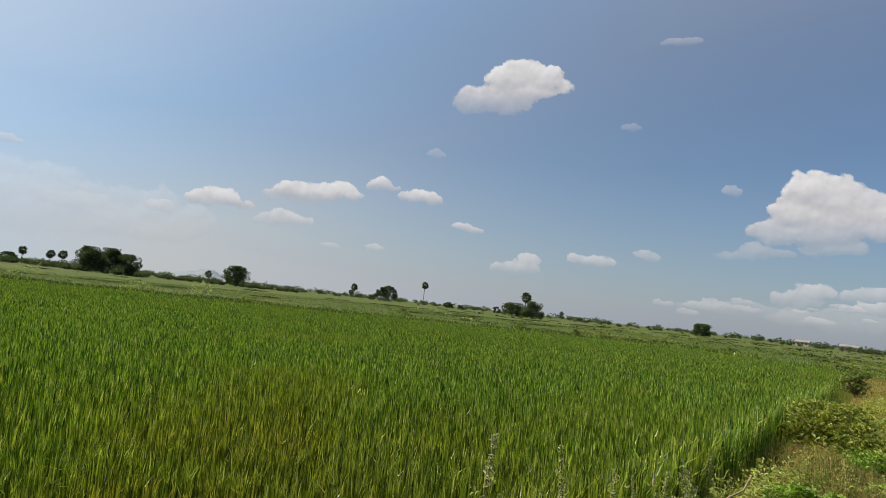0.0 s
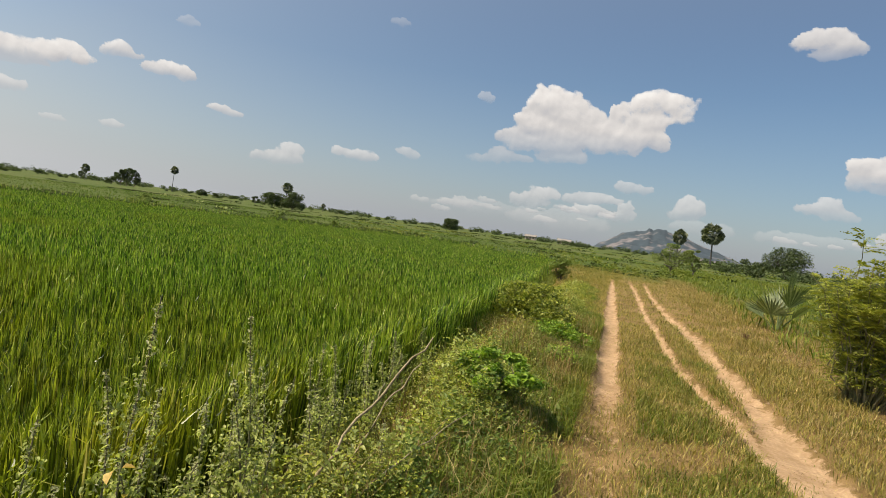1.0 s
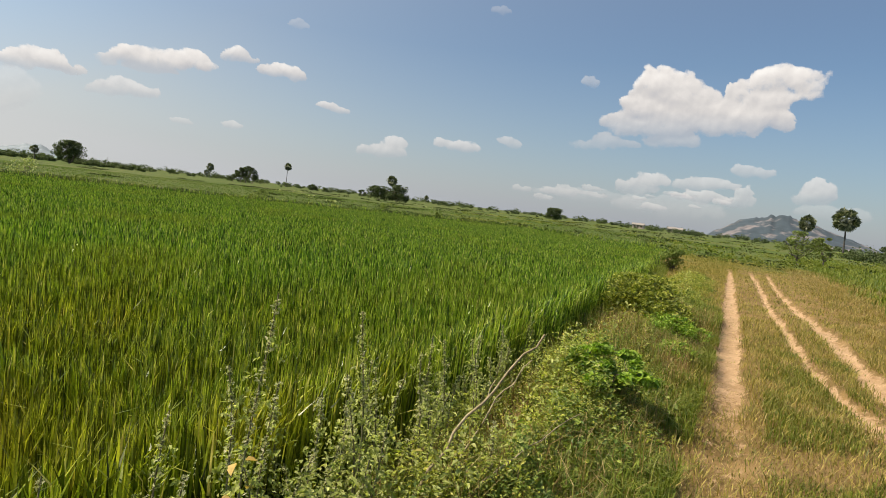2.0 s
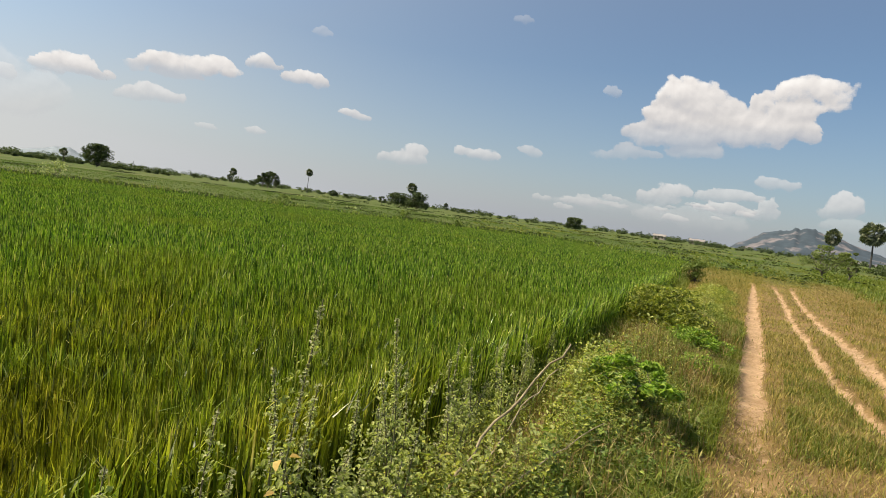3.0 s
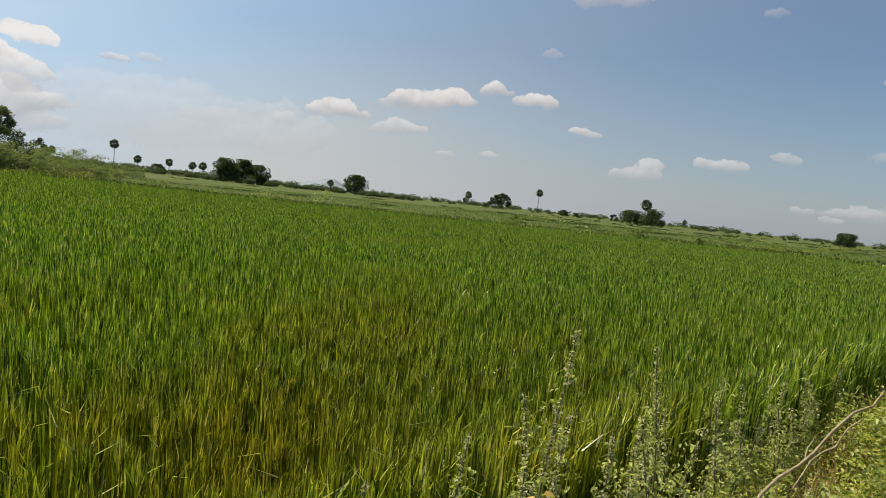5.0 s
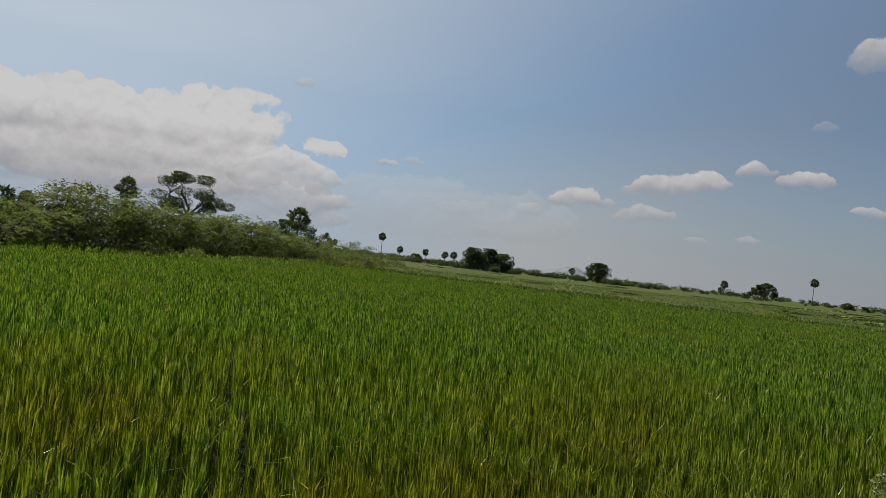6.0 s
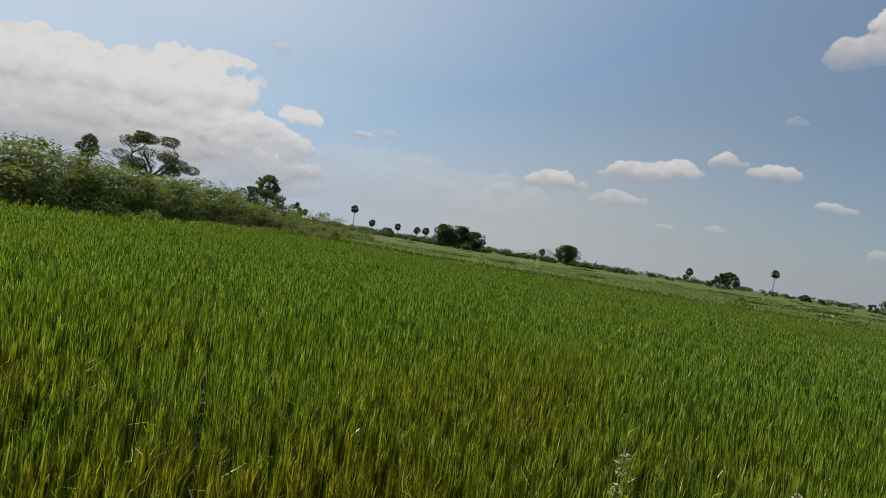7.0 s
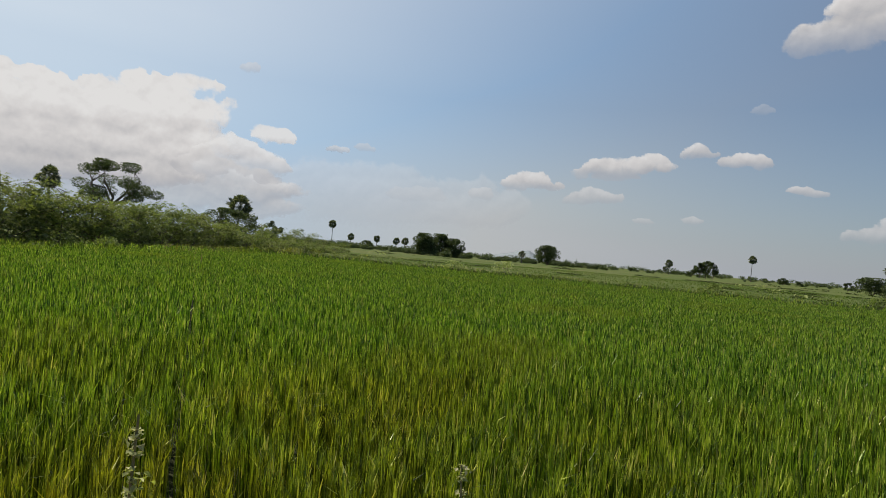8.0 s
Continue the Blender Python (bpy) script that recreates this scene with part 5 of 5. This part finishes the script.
def house(x, y, w, d, h, label):
    base = thing("farmhouse", x, y, float(height(x, y)) - 0.1, label, "house", "distant houses")

    def box(name, x0, x1, y0, y1, z0, z1, mat, parent):
        bm = bmesh.new()
        bmesh.ops.create_cube(bm, size=1.0)
        for v_ in bm.verts:
            v_.co = ((x0 + x1) / 2 + v_.co.x * (x1 - x0), (y0 + y1) / 2 + v_.co.y * (y1 - y0), (z0 + z1) / 2 + v_.co.z * (z1 - z0))
        me_ = bpy.data.meshes.new(name)
        bm.to_mesh(me_)
        bm.free()
        me_.materials.append(mat)
        return part(name, me_, parent)

    box("wall", -w / 2, w / 2, -d / 2, d / 2, 0, h, PLASTER, base)
    rv = [(-w / 2 - 0.4, -d / 2 - 0.5, h - 0.15), (w / 2 + 0.4, -d / 2 - 0.5, h - 0.15), (w / 2 + 0.4, d / 2 + 0.5, h - 0.15), (-w / 2 - 0.4, d / 2 + 0.5, h - 0.15), (-w / 2 - 0.4, 0, h + 1.1), (w / 2 + 0.4, 0, h + 1.1)]
    part("roof", raw_mesh("roof", rv, [(0, 1, 5), (0, 5, 4), (2, 3, 4), (2, 4, 5), (0, 4, 3), (1, 2, 5)], TILE), base)
    box("door", -0.5, 0.5, -d / 2 - 0.05, -d / 2 + 0.1, 0.1, 2.1, BARK, base)
    for k in (-1, 1):
        box("window", k * w * 0.3 - 0.5, k * w * 0.3 + 0.5, -d / 2 - 0.04, -d / 2 + 0.1, 1.0, 2.0, BARK, base)


house(*spot(9.0, 410), 7, 5, 2.6, "low whitewashed house with a tiled roof among far trees")
house(*spot(5.9, 430), 9, 5, 2.6, "low whitewashed house with a tiled roof among far trees")

def hill(name, label, az0, az1, d, peak_az, peak_el, mat, shape):
    """A far rocky hill as a broad heightfield."""
    n = 70
    a = np.linspace(az0, az1, n)
    ridge = np.interp(a, [s[0] for s in shape], [s[1] for s in shape])
    rows_ = []
    depth = np.linspace(-1, 1, 25)
    for k in depth:
        prof = max(0.0, 1 - abs(k)) ** 0.8
        x, y = -(d + k * 260) * np.sin(np.radians(a)), (d + k * 260) * np.cos(np.radians(a))
        crag = np.array([noise.fractal(Vector((p * 2.6, 0.0, d)), 0.7, 2.2, 7) for p in a])
        top = np.tan(np.radians(np.where(ridge > 0.1, ridge * (1 + 0.09 * crag), ridge))) * d
        bump = np.array([noise.fractal(Vector((p * 0.012, q * 0.012, 0.3)), 1.0, 2.0, 6) for p, q in zip(x, y)])
        z = top * prof * (1 + 0.4 * bump * (1 - prof * 0.8)) - 6 * (1 - prof)
        rows_.append(np.c_[x, y, z])
    v = np.array(rows_)
    i2 = np.arange(25 * n).reshape(25, n)
    q = np.stack([i2[:-1, :-1], i2[:-1, 1:], i2[1:, 1:], i2[1:, :-1]], -1).reshape(-1, 4)
    tagged(new(name, raw_mesh(name, v.reshape(-1, 3), q, mat, True)), label, "hill", kind="structure")


hill("backdrop_hill", "bare rocky hill with scrub on its slopes", -10, 4, 2400, -2, 2.3, ROCK,
     [(-10, -0.2), (-9, 0.25), (-7.7, 0.7), (-6.6, 1.05), (-5.1, 1.5), (-3.4, 2.15), (-2.7, 2.36), (-1.9, 2.32), (-1.1, 2.1), (-0.6, 1.86), (-0.1, 1.82), (0.9, 1.55), (1.7, 1.1), (2.2, 0.72), (2.8, 0.45), (3.3, 0.0), (4, -0.2)])
hill("backdrop_hill", "hill with pale blue haze painted on, far beyond the trees", 58, 65, 3000, 61.2, 1.4, HAZY,
     [(58, -0.2), (59.0, 0.2), (59.6, 0.55), (60.2, 0.85), (60.7, 0.92), (61.3, 0.8), (62.4, 0.5), (63.4, 0.3), (65, -0.2)])


# ---- clouds ----
def cloud(blobs, d=3600, thickness=1.0, ruffle=0.0, shine=0.0, base=0.22, rise=0.5, crisp=1.0):
    """A cumulus on the far sky: lobes given as bearing, height and half-sizes in degrees."""
    lobes = []
    lump = np.random.default_rng(int(abs(blobs[0][0]) * 10))
    for ca, ce, ha, he in blobs:
        lobes.append((ca, ce - 0.12 * he, ha * 0.82, he * 0.72))
        for j in range(8):
            g = radians(8 + 164 * (j + lump.uniform(-0.3, 0.3)) / 7)
            lobes.append((ca + math.cos(g) * ha * lump.uniform(0.5, 0.8), ce + math.sin(g) * he * lump.uniform(0.35, 0.72) - 0.1 * he, ha * lump.uniform(0.2, 0.42), he * lump.uniform(0.3, 0.52)))
    B = np.array(lobes)
    a0, a1 = (B[:, 0] - B[:, 2] * 1.35).min(), (B[:, 0] + B[:, 2] * 1.35).max()
    e0, e1 = (B[:, 1] - B[:, 3] * 1.4).min(), (B[:, 1] + B[:, 3] * 1.4).max()
    na, ne = int(np.clip((a1 - a0) / 0.19, 18, 150)), int(np.clip((e1 - e0) / 0.16, 12, 70))
    A, E = np.meshgrid(np.linspace(a0, a1, na), np.linspace(e0, e1, ne))
    outside, swell, union = np.full(A.shape, 9.0), np.zeros(A.shape), np.ones(A.shape)
    A_, E_ = A, E
    size = ruffle or float(np.median([b[3] for b in blobs]))
    k = 0.75 / size
    flat = list(zip(A.ravel() * k, E.ravel() * k))
    seed = blobs[0][1] * 7.3
    wa = np.array([noise.fractal(Vector((p, q, seed)), 0.75, 2.1, 6) for p, q in flat]).reshape(A.shape)
    we = np.array([noise.fractal(Vector((p + 31.0, q, seed)), 0.75, 2.1, 6) for p, q in flat]).reshape(A.shape)
    A, E = A + wa * size * 0.36, E + we * size * 0.3
    for ca, ce, ha, he in B:
        v = (E - ce) / he
        r2 = ((A - ca) / ha) ** 2 + np.where(v < 0, v * 1.25, v) ** 2
        swell = np.maximum(swell, he * np.sqrt(np.clip(1 - r2, 0, 1)) + lump.uniform(0, 0.3) * he * (r2 < 1))
        union = union * (1 - 0.9 * np.clip(1 - r2 * 0.7, 0, 1))
        outside = np.minimum(outside, r2)
    den = 0.5 + (0.5 - union) * crisp - np.clip((outside - 1.0) * 0.5, 0, 0.7) * crisp
    A, E = A_, E_
    edge = np.minimum(np.minimum(A - a0, a1 - A) / (0.12 * (a1 - a0)), np.minimum(E - e0, e1 - E) / (0.12 * (e1 - e0)))
    den = den - 0.8 * (1 - np.clip(edge, 0, 1))
    for _ in range(3):
        swell[1:-1, 1:-1] = (swell[1:-1, 1:-1] * 2 + swell[:-2, 1:-1] + swell[2:, 1:-1] + swell[1:-1, :-2] + swell[1:-1, 2:]) / 6
    # slope of the lobes, painted as bright sunward tops and grey undersides
    ge, ga = np.gradient(swell, (e1 - e0) / (ne - 1), (a1 - a0) / (na - 1))
    painted_light = np.clip((E - e0) / (e1 - e0), 0, 1)
    painted_light = np.clip(base + 0.48 * painted_light - 0.19 * np.clip(ge, -1.4, 1.4) - 0.09 * np.clip(ga, -1.4, 1.4) + shine * np.clip((E - e0) / (e1 - e0) * 1.6 - 0.5, -0.5, 1), 0, 1)
    foot = np.clip((E - e0) / (rise * (e1 - e0)), 0, 1)
    thickness = thickness * (0.15 + 0.85 * foot)
    ar, er = np.radians(A), np.radians(E)
    P = np.stack([-d * np.sin(ar) * np.cos(er), d * np.cos(ar) * np.cos(er), d * np.sin(er)], -1)
    i2 = np.arange(na * ne).reshape(ne, na)
    q = np.stack([i2[:-1, :-1], i2[:-1, 1:], i2[1:, 1:], i2[1:, :-1]], -1).reshape(-1, 4)
    me_ = raw_mesh("backdrop_cloud", P.reshape(-1, 3), q, CLOUD, True)
    for key, val in (("body", den), ("painted_light", painted_light), ("thickness", np.broadcast_to(thickness, A.shape))):
        me_.attributes.new(key, "FLOAT", "POINT").data.foreach_set("value", np.asarray(val, np.float32).ravel())
    ob = tagged(new("backdrop_cloud", me_), "white cumulus cloud in a blue sky", "cloud", kind="structure")
    ob.visible_shadow = False


for k, (thick, shine, blobs) in enumerate([
        # the large cumulus over the track
        (1.0, 0.0, [(9.1, 12.3, 2.1, 2.1), (7.2, 11.8, 2.5, 1.9), (10.0, 10.4, 1.8, 1.9), (11.2, 8.9, 2.3, 1.5), (14.7, 6.7, 2.0, 0.8), (12.3, 7.1, 2.1, 0.9), (8.4, 8.9, 3.6, 1.6),
                    (5.6, 11.0, 2.6, 1.4), (3.9, 11.1, 1.7, 1.1), (2.6, 12.2, 1.2, 1.2), (0.1, 13.1, 2.3, 1.5), (-2.2, 12.9, 1.9, 1.4), (-3.5, 13.1, 1.0, 1.0), (0.2, 11.3, 2.2, 1.5),
                    (1.2, 9.9, 3.4, 1.5), (4.0, 9.2, 4.0, 1.5), (7.2, 7.6, 2.9, 1.1), (-1.2, 9.8, 1.2, 1.1), (4.6, 10.3, 3.6, 1.5), (7.0, 10.0, 3.2, 1.6), (-2.6, 12.0, 1.6, 1.0)]),
        # single clouds high up
        (0.9, 0.0, [(-12.4, 18.3, 1.8, 1.1), (-10.9, 18.0, 1.0, 0.9), (-14.1, 17.9, 1.4, 1.1), (-15.2, 17.5, 0.6, 0.5), (-13.2, 17.2, 1.8, 0.7)]),
        (1.0, 0.0, [(37.9, 19.1, 3.2, 1.7), (35.4, 21.2, 2.7, 1.7), (33.6, 22.1, 1.9, 1.4), (31.9, 21.4, 1.9, 1.3), (35.2, 19.2, 2.6, 1.5), (34.0, 20.4, 2.6, 1.6), (32.4, 20.3, 1.6, 1.0), (30.0, 20.6, 1.2, 0.8), (39.5, 18.7, 1.5, 1.1)]),
        (0.95, 0.0, [(-16.7, 8.7, 1.7, 1.2), (-18.6, 8.4, 2.1, 1.6), (-16.1, 7.6, 1.1, 1.0), (-18.7, 7.3, 2.1, 0.8)]),
        # the broken row below it
        (0.85, -0.05, [(-13.3, 5.2, 1.4, 0.7), (-14.5, 5.5, 1.2, 1.0), (-15.5, 4.9, 1.9, 0.7)]), (0.8, -0.05, [(-18.8, 3.2, 0.9, 1.0)]),
        (0.85, 0.0, [(-4.5, 4.3, 1.4, 1.3), (-3.9, 3.7, 1.3, 0.8), (-4.2, 5.0, 0.6, 0.6)]),
        (0.85, 0.0, [(10.4, 3.5, 1.0, 0.9), (8.4, 4.1, 1.9, 1.0), (9.6, 3.2, 1.9, 0.7)]), (0.75, -0.05, [(5.5, 4.0, 1.6, 0.7), (3.5, 4.3, 2.6, 0.8)]),
        (0.8, 0.0, [(3.9, 3.1, 2.1, 0.8), (4.7, 3.3, 1.1, 0.7)]), (0.7, 0.0, [(1.3, 2.9, 1.6, 0.9), (0.9, 3.7, 0.8, 0.9)]), (0.65, 0.0, [(0.4, 5.5, 1.8, 0.7), (1.4, 5.7, 1.0, 0.6)]),
        (0.55, 0.0, [(15.8, 2.3, 1.4, 0.9), (17.4, 2.3, 1.0, 0.5), (13.2, 2.4, 1.6, 0.4)]), (0.65, 0.0, [(21.2, 6.2, 1.2, 0.7), (22.0, 6.4, 0.8, 0.5)]),
        (0.85, 0.0, [(33.1, 4.1, 2.7, 0.9), (31.9, 5.0, 1.4, 0.9)]), (0.85, 0.0, [(25.9, 5.4, 2.2, 0.8), (27.8, 5.5, 0.9, 0.7)]),
        # the group further to the sunward side
        (0.9, 0.1, [(61.0, 7.4, 2.0, 1.2), (62.1, 6.9, 1.7, 0.9), (59.9, 7.3, 1.4, 1.0), (58.4, 6.9, 1.1, 0.6)]),
        (0.95, 0.1, [(54.7, 8.9, 1.6, 1.1), (56.5, 8.2, 1.1, 0.8), (52.3, 8.9, 2.3, 1.3), (50.1, 9.4, 1.7, 1.2), (48.6, 9.2, 1.0, 0.8), (53.1, 8.1, 2.3, 0.6)]),
        (0.85, 0.1, [(46.4, 10.6, 1.0, 0.9), (47.1, 10.2, 1.0, 0.6), (45.4, 10.3, 1.0, 0.5)]), (0.9, 0.1, [(42.7, 9.9, 1.8, 0.9), (41.4, 9.6, 1.3, 0.7), (43.9, 9.7, 1.1, 0.6)]),
        (0.6, 0.0, [(55.0, 6.3, 1.8, 1.1), (56.4, 5.8, 1.5, 0.7), (53.4, 6.2, 1.6, 0.7)]), (0.75, 0.0, [(38.4, 7.5, 1.1, 0.5), (37.2, 7.2, 1.1, 0.4)]),
        (0.45, 0.0, [(46.4, 4.6, 1.0, 0.5)]), (0.35, 0.0, [(50.4, 4.3, 1.1, 0.4)]), (0.35, 0.0, [(65.3, 5.7, 1.4, 0.8)]),
        # wisps
        (0.6, 0.0, [(78.8, 8.6, 1.2, 0.5)]), (0.4, 0.0, [(76.5, 9.0, 1.1, 0.5)]), (0.45, 0.0, [(87.2, 14.6, 1.0, 0.7)]), (0.35, 0.0, [(14.8, 12.2, 1.0, 0.7)]), (0.2, 0.0, [(71.2, 5.2, 3.4, 1.1)]),
        (0.2, 0.0, [(23.6, 17.5, 1.1, 0.6)]), (0.25, 0.0, [(41.6, 13.9, 1.1, 0.6)]), (0.25, 0.0, [(19.8, 24.6, 2.0, 0.5)]), (0.3, 0.0, [(6.9, 1.8, 5.3, 1.2)]), (0.3, 0.0, [(-13.6, 2.6, 4.9, 1.1)]),
        (0.3, 0.0, [(-5.5, 2.7, 3.0, 1.0)]), (0.25, 0.0, [(14.0, 2.2, 5.5, 0.9)])]):
    cloud(blobs, 3600 + 8 * k, thick * (0.72 if blobs[0][1] < 6.5 and blobs[0][0] < 36 else 1.0), 0.0, shine)
puff = np.random.default_rng(23)
for k in range(15):
    ca, ce, ha = puff.uniform(-18, 20), puff.uniform(1.6, 3.4), puff.uniform(0.4, 1.2)
    cloud([(ca, ce, ha, ha * 0.36), (ca + ha * 0.5, ce + ha * 0.16, ha * 0.5, ha * 0.3)], 3560 - 4 * k, puff.uniform(0.3, 0.55), 0.0, -0.05)
# thin glowing sheet painted as low pale mist
cloud([(77, 4.2, 10, 4.0), (66, 4.6, 7, 3.0)], 4090, 0.22, 3.0, 0.1)
# the sunward bank: a broad body with a row of rounded heads, a lower lump beside it, and its grey foot
cloud([(106.9, 10.3, 1.5, 1.1), (105.2, 10.9, 1.5, 1.0), (103.0, 10.9, 1.4, 1.0), (101.4, 10.7, 1.3, 0.9), (99.0, 11.1, 1.5, 0.9), (96.1, 11.9, 1.2, 1.3), (94.4, 12.3, 1.2, 0.9), (91.9, 12.5, 1.9, 1.2),
       (89.8, 12.4, 1.1, 1.0), (88.6, 11.1, 0.9, 1.2), (105.3, 8.7, 3.0, 2.6), (101.5, 8.9, 3.2, 2.5), (97.4, 9.2, 3.4, 2.8), (93.2, 10.1, 3.5, 2.9), (90.3, 9.8, 2.2, 2.2), (103.4, 5.9, 4.5, 2.4),
       (97.5, 6.8, 5.0, 2.3), (93.0, 6.6, 3.0, 2.0), (110, 8.4, 3.5, 2.6), (115, 8.2, 4.0, 2.6), (121, 7.6, 5, 3.0), (110, 10.2, 1.8, 1.1), (113.5, 10.0, 2.0, 1.2), (117, 10.0, 2.0, 1.3), (90.5, 7.6, 2.6, 2.0),
       (96, 4.8, 6.0, 2.4), (104, 4.2, 6.0, 2.4), (112, 5.0, 6.0, 2.6), (103.6, 7.2, 4.2, 1.8), (94.2, 8.0, 4.2, 1.9), (99, 7.6, 4, 1.8)], 4000, 1.0, 0.8, 0.42, 0.4, 0.25, 1.5)
cloud([(84.8, 9.2, 2.3, 1.2), (87.6, 7.6, 2.5, 1.5), (83.3, 9.0, 1.0, 0.6), (89.4, 6.8, 2.4, 1.4), (85.9, 6.3, 3.4, 1.6), (90.6, 5.6, 2.5, 1.5), (85.0, 5.2, 1.4, 0.6)], 3980, 0.9, 0.8, 0.4, 0.36, 0.5, 1.3)
cloud([(100, 5.0, 11, 3.6), (89, 4.4, 8, 2.8), (112, 5.0, 10, 3.6), (96, 2.5, 16, 2.5)], 4060, 0.8, 3.0, 0.15)
